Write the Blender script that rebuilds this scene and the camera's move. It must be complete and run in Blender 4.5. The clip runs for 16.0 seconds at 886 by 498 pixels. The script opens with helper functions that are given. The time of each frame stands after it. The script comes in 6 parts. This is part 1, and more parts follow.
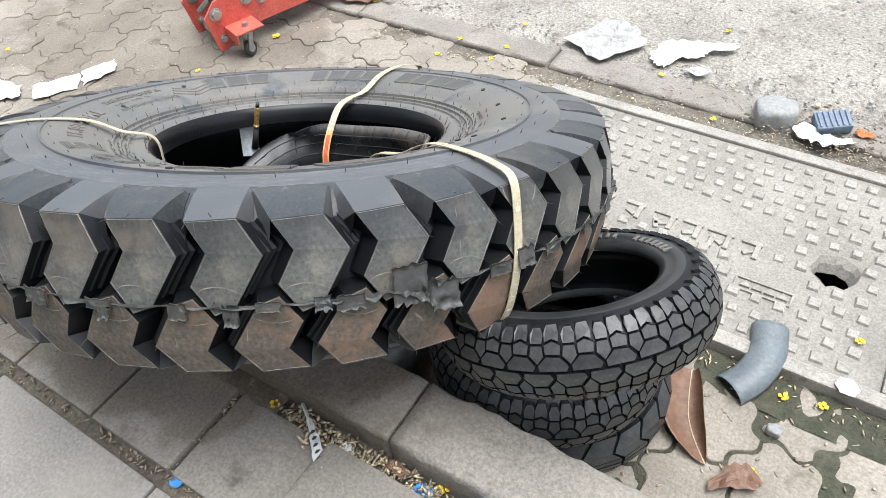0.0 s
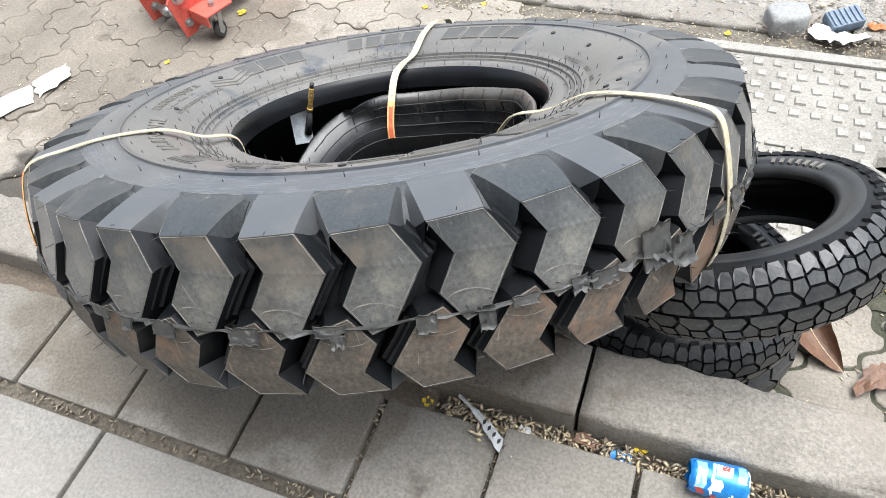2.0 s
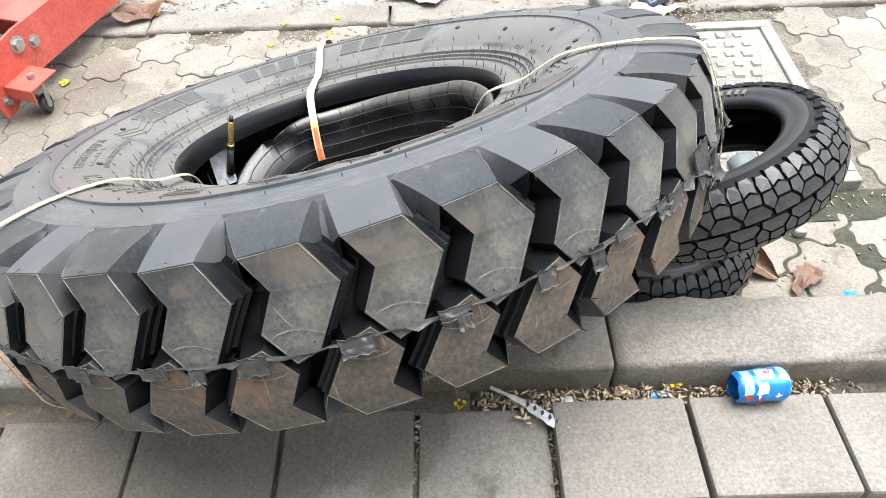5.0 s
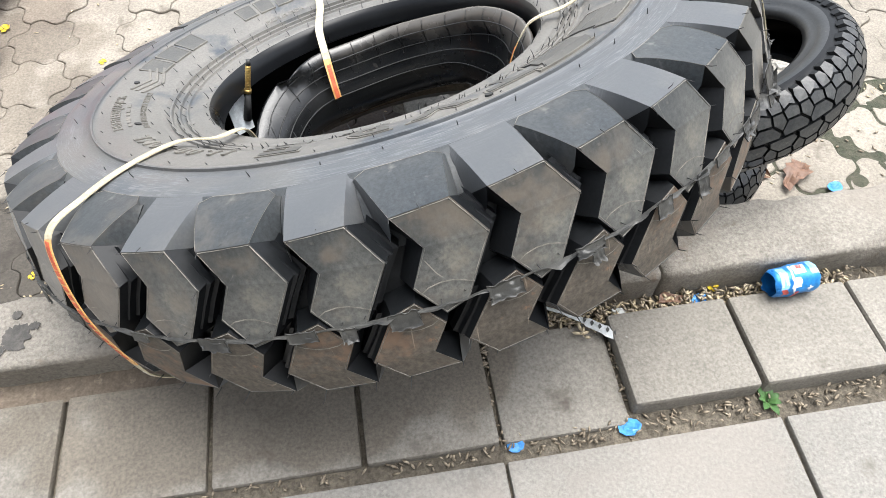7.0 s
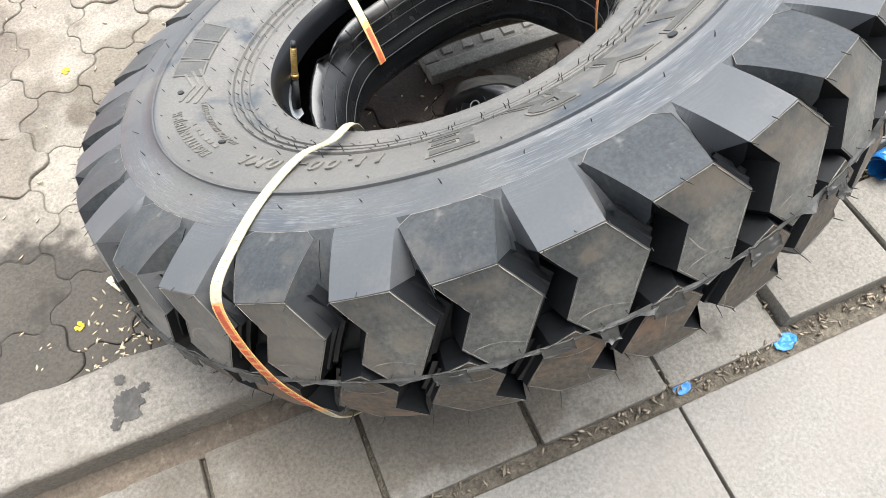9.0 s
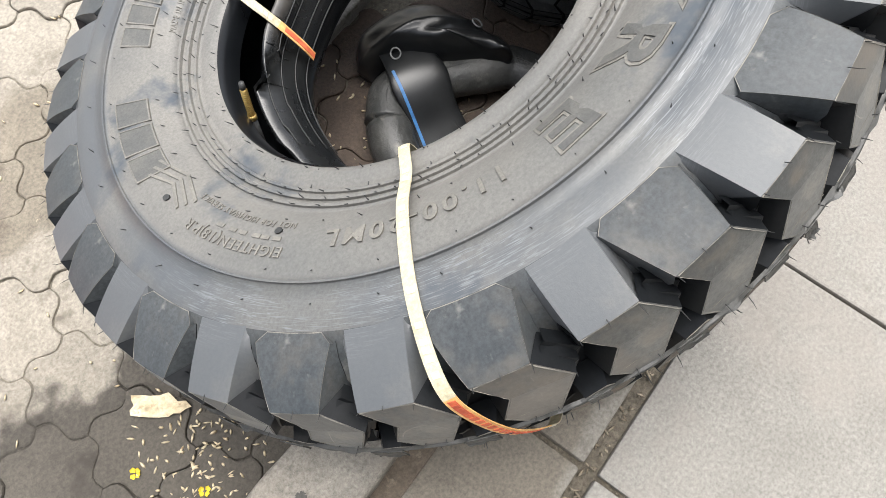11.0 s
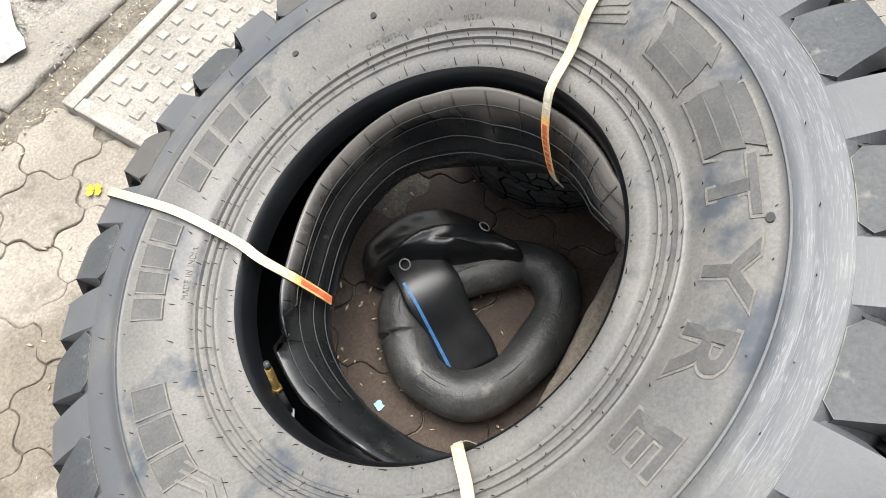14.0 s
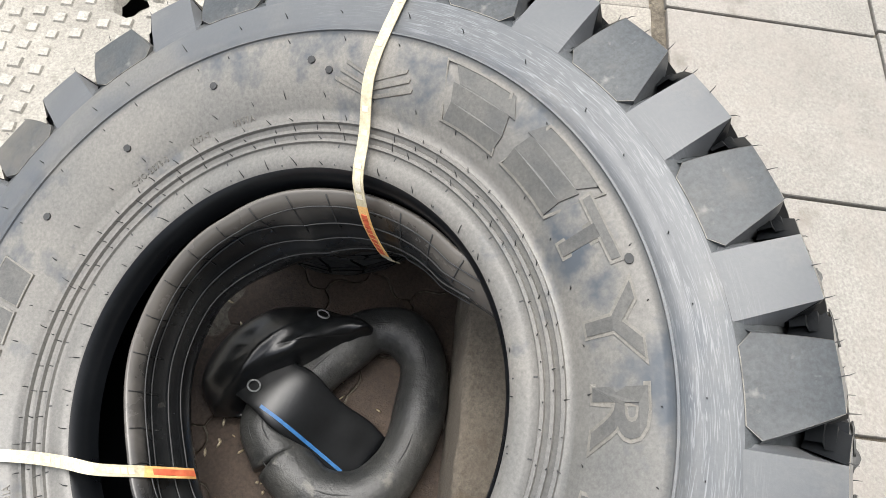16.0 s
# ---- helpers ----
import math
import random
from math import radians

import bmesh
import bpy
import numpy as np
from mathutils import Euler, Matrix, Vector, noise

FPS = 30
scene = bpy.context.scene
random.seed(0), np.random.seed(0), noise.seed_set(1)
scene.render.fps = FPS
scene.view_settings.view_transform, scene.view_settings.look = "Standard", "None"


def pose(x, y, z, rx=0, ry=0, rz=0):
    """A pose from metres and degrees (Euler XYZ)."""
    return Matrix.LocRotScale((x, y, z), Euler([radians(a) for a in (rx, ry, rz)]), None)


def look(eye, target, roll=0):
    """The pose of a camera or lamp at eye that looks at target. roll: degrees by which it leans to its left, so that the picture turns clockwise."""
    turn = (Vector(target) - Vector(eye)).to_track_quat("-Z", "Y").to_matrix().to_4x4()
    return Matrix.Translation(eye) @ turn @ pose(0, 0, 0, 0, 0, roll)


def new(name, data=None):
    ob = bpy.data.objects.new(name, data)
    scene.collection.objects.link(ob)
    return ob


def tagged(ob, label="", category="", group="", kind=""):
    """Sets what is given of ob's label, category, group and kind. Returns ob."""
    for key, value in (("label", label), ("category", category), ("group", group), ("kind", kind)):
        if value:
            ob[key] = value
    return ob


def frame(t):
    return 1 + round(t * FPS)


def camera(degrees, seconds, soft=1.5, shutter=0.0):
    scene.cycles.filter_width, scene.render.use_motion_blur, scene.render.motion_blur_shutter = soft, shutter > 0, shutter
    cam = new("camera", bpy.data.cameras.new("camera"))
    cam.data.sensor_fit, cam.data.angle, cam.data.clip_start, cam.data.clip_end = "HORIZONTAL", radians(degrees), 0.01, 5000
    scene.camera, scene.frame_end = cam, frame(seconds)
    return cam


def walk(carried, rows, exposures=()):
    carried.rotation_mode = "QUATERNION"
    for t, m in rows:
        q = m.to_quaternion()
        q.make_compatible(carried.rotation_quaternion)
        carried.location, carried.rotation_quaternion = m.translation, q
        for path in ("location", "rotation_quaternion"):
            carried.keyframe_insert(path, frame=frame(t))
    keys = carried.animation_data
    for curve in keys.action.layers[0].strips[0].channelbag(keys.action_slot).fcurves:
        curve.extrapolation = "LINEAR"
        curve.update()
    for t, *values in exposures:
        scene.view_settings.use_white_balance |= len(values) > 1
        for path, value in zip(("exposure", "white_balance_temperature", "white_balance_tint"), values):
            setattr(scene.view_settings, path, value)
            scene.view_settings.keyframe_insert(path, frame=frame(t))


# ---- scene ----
cam = camera(64.6, 16.0, soft=0.5)
PATH = [
    (0, (0.842, -0.379, 1.218), (0.019, 0.715, -0.241), -6.1),
    (0.5, (0.758, -0.41, 1.22), (0.044, 0.743, -0.251), -4.2),
    (1, (0.677, -0.476, 1.228), (-0.001, 0.73, -0.217), -2.7),
    (1.5, (0.595, -0.487, 1.206), (-0.048, 0.664, -0.298), -4.5),
    (2, (0.488, -0.48, 1.202), (-0.076, 0.639, -0.357), -8.5),
    (2.5, (0.392, -0.517, 1.207), (0.02, 0.661, -0.366), -4.0),
    (3, (0.284, -0.508, 1.137), (0.096, 0.692, -0.452), -2.9),
    (3.5, (0.256, -0.517, 1.109), (0.057, 0.71, -0.458), -2.6),
    (4, (0.234, -0.54, 1.096), (0.066, 0.753, -0.42), -0.4),
    (4.2, (0.228, -0.542, 1.104), (0.072, 0.766, -0.401), -1.0),
    (6.3, (0.064, -0.625, 1.217), (0.242, 0.666, -0.3), -0.9),
    (6.5, (0.022, -0.626, 1.229), (0.217, 0.607, -0.333), 0.2),
    (7, (0.011, -0.543, 1.183), (0.175, 0.56, -0.478), -0.6),
    (7.5, (0.019, -0.475, 1.17), (0.097, 0.555, -0.543), -9.1),
    (8, (-0.017, -0.452, 1.167), (0.101, 0.529, -0.572), -8.4),
    (8.5, (-0.132, -0.41, 1.159), (0.18, 0.472, -0.608), -1.9),
    (8.7, (-0.181, -0.401, 1.157), (0.116, 0.494, -0.606), -3.4),
    (10.8, (-0.348, -0.117, 1.163), (0.124, 0.283, -0.738), -1.6),
    (11, (-0.392, -0.094, 1.177), (0.096, 0.28, -0.726), -0.9),
    (11.5, (-0.479, -0.044, 1.22), (0.028, 0.388, -0.666), -3.2),
    (12, (-0.493, -0.015, 1.247), (0.083, 0.383, -0.626), 2.6),
    (12.5, (-0.472, 0.009, 1.273), (0.226, 0.442, -0.551), 3.9),
    (13, (-0.442, 0.025, 1.28), (0.31, 0.467, -0.52), 4.1),
    (13.5, (-0.362, 0.045, 1.25), (0.376, 0.483, -0.556), 0.4),
    (14, (-0.252, 0.092, 1.217), (0.46, 0.529, -0.6), -0.9),
    (14.5, (-0.195, 0.155, 1.207), (0.6, 0.484, -0.598), 3.5),
    (15, (-0.17, 0.195, 1.191), (0.661, 0.349, -0.621), 9.2),
    (15.5, (-0.148, 0.2, 1.188), (0.717, 0.209, -0.615), 12.1),
    (16, (-0.147, 0.178, 1.202), (0.752, 0.104, -0.583), 11.8),
]
walk(cam, [(t, look(eye, target, roll)) for t, eye, target, roll in PATH], exposures=[(0, 1.38, 6150, 10), (1.5, 1.46, 6150, 10), (3, 1.80, 6150, 10), (4.2, 1.86, 6200, 10), (6.3, 1.68, 6300, 10), (8.7, 1.75, 6300, 10), (10.8, 1.55, 6450, 10), (14, 1.61, 6500, 10), (16, 1.54, 6500, 10)])

# ---- world, sun ----
world = bpy.data.worlds.new("sky")
scene.world = world
world.use_nodes = True
wn = world.node_tree
wbg = wn.nodes["Background"]
sky = wn.nodes.new("ShaderNodeTexSky")
sky.sky_type, sky.sun_disc = "NISHITA", False
sky.sun_elevation, sky.sun_rotation = radians(76), radians(60)
sky.dust_density, sky.air_density = 4.0, 1.0
haze = wn.nodes.new("ShaderNodeHueSaturation")      # thin even cloud
haze.inputs["Saturation"].default_value = 0.35
wn.links.new(sky.outputs[0], haze.inputs["Color"])
wn.links.new(haze.outputs[0], wbg.inputs[0])
wbg.inputs[1].default_value = 0.13
sun = new("sun", bpy.data.lights.new("sun", "SUN"))
sun.data.energy, sun.data.angle, sun.data.color = 1.5, radians(50), (1.0, 0.975, 0.925)
sun.matrix_world = look((0.85, 0.5, 4.0), (0, 0, 0))


# ---- materials ----
def mat(name, c1, c2, scale=8.0, rough=0.8, bump=0.3, fine=60.0, c3=None, spots=0.0, metal=0.0, obj=True, rnd=0.0, spec=0.5, dist=0.004, grit=1.0, sheen=0.0):
    """Two-scale noise between c1 and c2, a third colour in blotches, fine bump."""
    c1, c2, c3 = (tuple(v * k for v, k in zip(q, (0.965, 1.0, 1.0))) if q else q for q in (c1, c2, c3))
    m = bpy.data.materials.new(name)
    m.use_nodes = True
    t = m.node_tree
    b = t.nodes["Principled BSDF"]
    co = t.nodes.new("ShaderNodeTexCoord")
    geo = t.nodes.new("ShaderNodeNewGeometry")
    src = geo.outputs["Position"] if obj is False else co.outputs["Object"]

    def noise_tex(sc, detail=6.0, r=0.6):
        n = t.nodes.new("ShaderNodeTexNoise")
        n.inputs["Scale"].default_value, n.inputs["Detail"].default_value, n.inputs["Roughness"].default_value = sc, detail, r
        t.links.new(src, n.inputs["Vector"])
        return n

    def ramp(fac, lo, hi):
        r = t.nodes.new("ShaderNodeMapRange")
        r.inputs["From Min"].default_value, r.inputs["From Max"].default_value = lo, hi
        t.links.new(fac, r.inputs["Value"])
        return r.outputs[0]

    def mix(fac, a, c, mode="MIX"):
        x = t.nodes.new("ShaderNodeMix")
        x.data_type, x.blend_type = "RGBA", mode
        if isinstance(fac, float):
            x.inputs[0].default_value = fac
        else:
            t.links.new(fac, x.inputs[0])
        for s, v in ((x.inputs[6], a), (x.inputs[7], c)):
            if isinstance(v, tuple):
                s.default_value = (*v, 1)
            else:
                t.links.new(v, s)
        return x.outputs[2]

    big, small = noise_tex(scale), noise_tex(fine, 4.0, 0.7)
    col = mix(ramp(big.outputs["Fac"], 0.32, 0.68), c1, c2)
    g = mix(ramp(small.outputs["Fac"], 0.3, 0.7), (1 - 0.28 * grit,) * 3, (1 + 0.24 * grit,) * 3)
    col = mix(0.9, col, g, "MULTIPLY")
    if c3:
        sp = noise_tex(scale * 2.3, 5.0, 0.65)
        col = mix(ramp(sp.outputs["Fac"], 0.66 - 0.2 * spots, 0.78 - 0.2 * spots), col, c3)
    if rnd:
        oi = t.nodes.new("ShaderNodeObjectInfo")
        rr = t.nodes.new("ShaderNodeMapRange")
        rr.inputs["To Min"].default_value, rr.inputs["To Max"].default_value = 1 - rnd, 1 + rnd
        t.links.new(oi.outputs["Random"], rr.inputs["Value"])
        hs = t.nodes.new("ShaderNodeHueSaturation")
        t.links.new(rr.outputs[0], hs.inputs["Value"])
        t.links.new(col, hs.inputs["Color"])
        col = hs.outputs[0]
    t.links.new(col, b.inputs["Base Color"])
    rg = t.nodes.new("ShaderNodeMapRange")
    rg.inputs["To Min"].default_value, rg.inputs["To Max"].default_value = max(0.05, rough - 0.12), min(1.0, rough + 0.12)
    t.links.new(big.outputs["Fac"], rg.inputs["Value"])
    t.links.new(rg.outputs[0], b.inputs["Roughness"])
    b.inputs["Metallic"].default_value = metal
    b.inputs["Specular IOR Level"].default_value = spec
    b.inputs["Sheen Weight"].default_value, b.inputs["Sheen Roughness"].default_value = sheen, 0.45
    if bump:
        bp = t.nodes.new("ShaderNodeBump")
        bp.inputs["Strength"].default_value, bp.inputs["Distance"].default_value = bump, dist
        t.links.new(small.outputs["Fac"], bp.inputs["Height"])
        t.links.new(bp.outputs[0], b.inputs["Normal"])
    return m


# the bluish c3 blotches hold some reflected sky as colour
M_RUB = mat("rubber_dusty", (0.100, 0.096, 0.091), (0.160, 0.146, 0.130), 3.6, 0.42, 0.14, 260, c3=(0.050, 0.057, 0.067), spots=0.50, spec=0.42, dist=0.001, grit=0.9, sheen=0.05)
M_LUG = mat("rubber_lug", (0.0368, 0.0386, 0.0386), (0.1086, 0.1049, 0.0957), 9, 0.38, 0.16, 200, c3=(0.1748, 0.1582, 0.1306), spots=0.32, rnd=0.14, dist=0.001, grit=1.6, sheen=0.10)
M_LUGLOW = mat("rubber_lug_muddy", (0.060, 0.052, 0.044), (0.145, 0.116, 0.088), 14, 0.70, 0.4, 160, c3=(0.24, 0.130, 0.080), spots=0.26, rnd=0.15, dist=0.001, grit=1.8)
M_LUGTOP = mat("rubber_lug_pad", (0.0328, 0.0373, 0.0414), (0.0656, 0.0670, 0.0677), 9, 0.44, 0.12, 220, c3=(0.1448, 0.1399, 0.1290), spots=0.24, rnd=0.10, spec=0.26, dist=0.001, grit=1.2, sheen=0.05)
# undusted groove rubber, its colour blackened further to carry the groove shade
M_GROOVE = mat("rubber_clean_black_shade", (0.005, 0.0056, 0.0064), (0.011, 0.0116, 0.0128), 14, 0.42, 0.1, 200, spec=0.22, dist=0.001)
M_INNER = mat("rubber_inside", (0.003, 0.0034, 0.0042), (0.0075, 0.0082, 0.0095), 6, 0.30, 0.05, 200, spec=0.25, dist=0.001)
M_MARK = mat("rubber_lettering", (0.110, 0.102, 0.090), (0.165, 0.150, 0.130), 30, 0.55, 0.1, 300, dist=0.001)
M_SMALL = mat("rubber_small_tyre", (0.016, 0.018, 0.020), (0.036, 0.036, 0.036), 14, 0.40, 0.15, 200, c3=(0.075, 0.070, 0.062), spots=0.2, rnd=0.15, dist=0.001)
M_FLASH = mat("rubber_flash", (0.024, 0.024, 0.024), (0.064, 0.061, 0.055), 40, 0.5, 0.3, 120, dist=0.002)
M_EDGE = mat("rubber_edge_dust", (0.085, 0.080, 0.072), (0.25, 0.225, 0.19), 60, 0.7, 0.2, 300, dist=0.001)
M_SPEW = mat("rubber_spew", (0.018, 0.018, 0.018), (0.03, 0.03, 0.03), 40, 0.6, 0.0)
M_SMALLTOP = mat("rubber_small_tread", (0.026, 0.027, 0.029), (0.058, 0.057, 0.054), 30, 0.42, 0.25, 220, c3=(0.105, 0.098, 0.088), spots=0.22, rnd=0.18, dist=0.001, grit=1.5)
M_TUBE = mat("rubber_tube", (0.017, 0.018, 0.019), (0.054, 0.052, 0.048), 11, 0.45, 0.6, 95, c3=(0.11, 0.102, 0.088), spots=0.32, dist=0.003, grit=1.4)
M_TUBEB = mat("rubber_tube_black", (0.0045, 0.005, 0.0058), (0.011, 0.0115, 0.0125), 12, 0.34, 0.2, 100, dist=0.001)
M_SLAB = mat("concrete_slab", (0.1831, 0.1680, 0.1503), (0.2545, 0.2352, 0.2124), 4, 0.9, 0.7, 190, c3=(0.1353, 0.1201, 0.1024), spots=0.28, obj=False, rnd=0.07, dist=0.002, grit=1.2)
# grimy slabs beside the tyre; its shade on them is mixed into the colour
M_SLABDIRTSHADE = mat("concrete_slab_grimy_shaded", (0.1560, 0.1390, 0.1180), (0.2600, 0.2340, 0.2030), 3.2, 0.88, 0.5, 200, c3=(0.0984, 0.0811, 0.0653), spots=0.25, obj=False, rnd=0.10, dist=0.002, grit=1.3)
M_KERB = mat("concrete_kerb", (0.1980, 0.1745, 0.1480), (0.2800, 0.2510, 0.2160), 6, 0.92, 0.7, 190, c3=(0.1471, 0.1169, 0.0909), spots=0.3, obj=False, dist=0.004, grit=1.5)
M_PAVER = mat("paver_concrete", (0.1985, 0.1704, 0.1393), (0.3049, 0.2666, 0.2202), 5, 0.92, 0.5, 170, c3=(0.1368, 0.1143, 0.0912), spots=0.38, obj=False, rnd=0.10, dist=0.003, grit=1.3)
# damp brown pavers, with the shade under the tyre put into the colour
M_PAVDAMPSHADE = mat("paver_damp_brown_shaded", (0.0435, 0.0284, 0.0195), (0.0812, 0.0554, 0.0403), 6, 0.75, 0.6, 170, c3=(0.0275, 0.0203, 0.0143), spots=0.3, obj=False, rnd=0.10, dist=0.003, grit=1.6)
M_JOINT = mat("joint_soil", (0.125, 0.105, 0.080), (0.215, 0.187, 0.150), 14, 0.97, 1.0, 130, c3=(0.07, 0.062, 0.045), spots=0.3, obj=False, dist=0.006, grit=1.8)
M_BED = mat("dark_gritty_soil", (0.085, 0.070, 0.052), (0.17, 0.142, 0.108), 12, 0.97, 1.0, 140, c3=(0.05, 0.042, 0.032), spots=0.3, obj=False, dist=0.006, grit=2.0)
M_MUD = mat("dry_mud", (0.12, 0.095, 0.068), (0.21, 0.17, 0.125), 18, 0.95, 0.8, 130, c3=(0.06, 0.047, 0.035), spots=0.3, dist=0.004, grit=1.8)
M_COVER = mat("cover_concrete", (0.2029, 0.1846, 0.1598), (0.2903, 0.2658, 0.2319), 5, 0.9, 0.5, 200, c3=(0.1547, 0.1371, 0.1151), spots=0.3, obj=False, dist=0.002, grit=1.4)
M_BORDER = mat("cover_border", (0.2439, 0.2236, 0.1952), (0.3466, 0.3196, 0.2835), 12, 0.9, 0.5, 200, c3=(0.1694, 0.1490, 0.1256), spots=0.38, obj=False, dist=0.002, grit=1.3)
M_SOIL = mat("soil", (0.215, 0.186, 0.148), (0.335, 0.297, 0.245), 9, 0.97, 1.0, 120, c3=(0.10, 0.088, 0.062), spots=0.25, obj=False, dist=0.008)
M_ROAD = mat("road_concrete", (0.251, 0.223, 0.191), (0.372, 0.340, 0.296), 4.5, 0.95, 1.0, 110, c3=(0.153, 0.128, 0.102), spots=0.42, obj=False, dist=0.008, grit=2.2)
M_STRAP = mat("strap_cream", (0.4051, 0.3428, 0.2250), (0.4704, 0.4116, 0.2923), 20, 0.5, 0.1, 200)
M_STRAPO = mat("strap_orange", (0.595, 0.289, 0.085), (0.663, 0.391, 0.153), 20, 0.5, 0.1, 200)
M_STRAPR = mat("strap_print_red", (0.45, 0.07, 0.03), (0.55, 0.12, 0.05), 60, 0.6, 0.0)
M_PRINT = mat("strap_print_grey", (0.45, 0.40, 0.32), (0.52, 0.46, 0.38), 60, 0.6, 0.0)
M_BRASS = mat("brass", (0.42, 0.27, 0.08), (0.56, 0.38, 0.14), 60, 0.35, 0.1, 200, metal=0.9)
M_STEEL = mat("steel", (0.36, 0.36, 0.35), (0.50, 0.49, 0.47), 40, 0.4, 0.1, 200, metal=0.8)
M_DARK = mat("dark_metal", (0.03, 0.03, 0.032), (0.06, 0.058, 0.055), 30, 0.5, 0.2, 150, metal=0.3)
M_RED = mat("red_paint", (0.50, 0.075, 0.055), (0.60, 0.12, 0.085), 10, 0.45, 0.1, 120, c3=(0.30, 0.06, 0.05), spots=0.1)
M_PAPER = mat("white_paper", (0.583, 0.575, 0.551), (0.664, 0.656, 0.632), 20, 0.8, 0.4, 60, c3=(0.446, 0.429, 0.397), spots=0.1, dist=0.003)
M_FOAM = mat("dirty_film", (0.300, 0.291, 0.270), (0.450, 0.439, 0.413), 30, 0.45, 0.9, 70, c3=(0.225, 0.210, 0.188), spots=0.4, dist=0.006)
M_BLUE = mat("blue_plastic", (0.05, 0.24, 0.62), (0.08, 0.30, 0.70), 30, 0.4, 0.1, 90)
M_CANB = mat("can_blue", (0.02, 0.17, 0.50), (0.03, 0.25, 0.62), 30, 0.3, 0.15, 90, metal=0.3)
M_CANL = mat("can_pale_blue", (0.18, 0.42, 0.72), (0.30, 0.55, 0.80), 40, 0.3, 0.15, 90)
M_CANR = mat("can_red", (0.50, 0.05, 0.04), (0.58, 0.08, 0.06), 30, 0.35, 0.1, 90)
M_CANW = mat("can_white", (0.72, 0.74, 0.76), (0.8, 0.82, 0.84), 30, 0.35, 0.1, 90)
M_SILV = mat("silver_foil", (0.55, 0.56, 0.57), (0.76, 0.76, 0.76), 60, 0.35, 0.5, 80, metal=0.15, dist=0.002)
M_YEL = mat("yellow_petal", (0.75, 0.50, 0.02), (0.82, 0.60, 0.05), 60, 0.6, 0.1, 100)
M_LEAF = mat("dry_leaf", (0.117, 0.059, 0.035), (0.199, 0.107, 0.065), 25, 0.55, 0.5, 90, c3=(0.066, 0.033, 0.020), spots=0.3, dist=0.002)
M_HUSK = mat("dry_husk", (0.46, 0.35, 0.21), (0.70, 0.58, 0.41), 40, 0.8, 0.3, 120, c3=(0.29, 0.18, 0.10), spots=0.35)
M_GREEN = mat("green_leaf", (0.045, 0.105, 0.030), (0.075, 0.16, 0.045), 40, 0.5, 0.2, 100)
M_STONE = mat("grey_stone", (0.230, 0.225, 0.217), (0.306, 0.297, 0.285), 14, 0.85, 0.5, 120, c3=(0.170, 0.162, 0.153), spots=0.2, dist=0.003)
M_GREYP = mat("grey_rubber", (0.0986, 0.1129, 0.1241), (0.1394, 0.1550, 0.1650), 20, 0.5, 0.2, 120, c3=(0.1972, 0.2074, 0.2079), spots=0.2, dist=0.001)
M_SLATE = mat("blue_grey_plastic", (0.12, 0.155, 0.21), (0.17, 0.21, 0.27), 30, 0.6, 0.2, 120)
M_ORANGE = mat("orange_brown", (0.42, 0.14, 0.05), (0.5, 0.2, 0.08), 30, 0.8, 0.3, 90)
M_MOSS = mat("mossy_soil", (0.0408, 0.0449, 0.0264), (0.0884, 0.0816, 0.0561), 26, 0.95, 1.0, 120, c3=(0.0238, 0.0374, 0.0132), spots=0.4, obj=False, dist=0.008)
# near-black cavity walls: the darkness of a deep hole given as colour
M_VOID = mat("cavity_shade_black", (0.008, 0.0075, 0.007), (0.016, 0.014, 0.012), 10, 1.0, 0.5, 90)


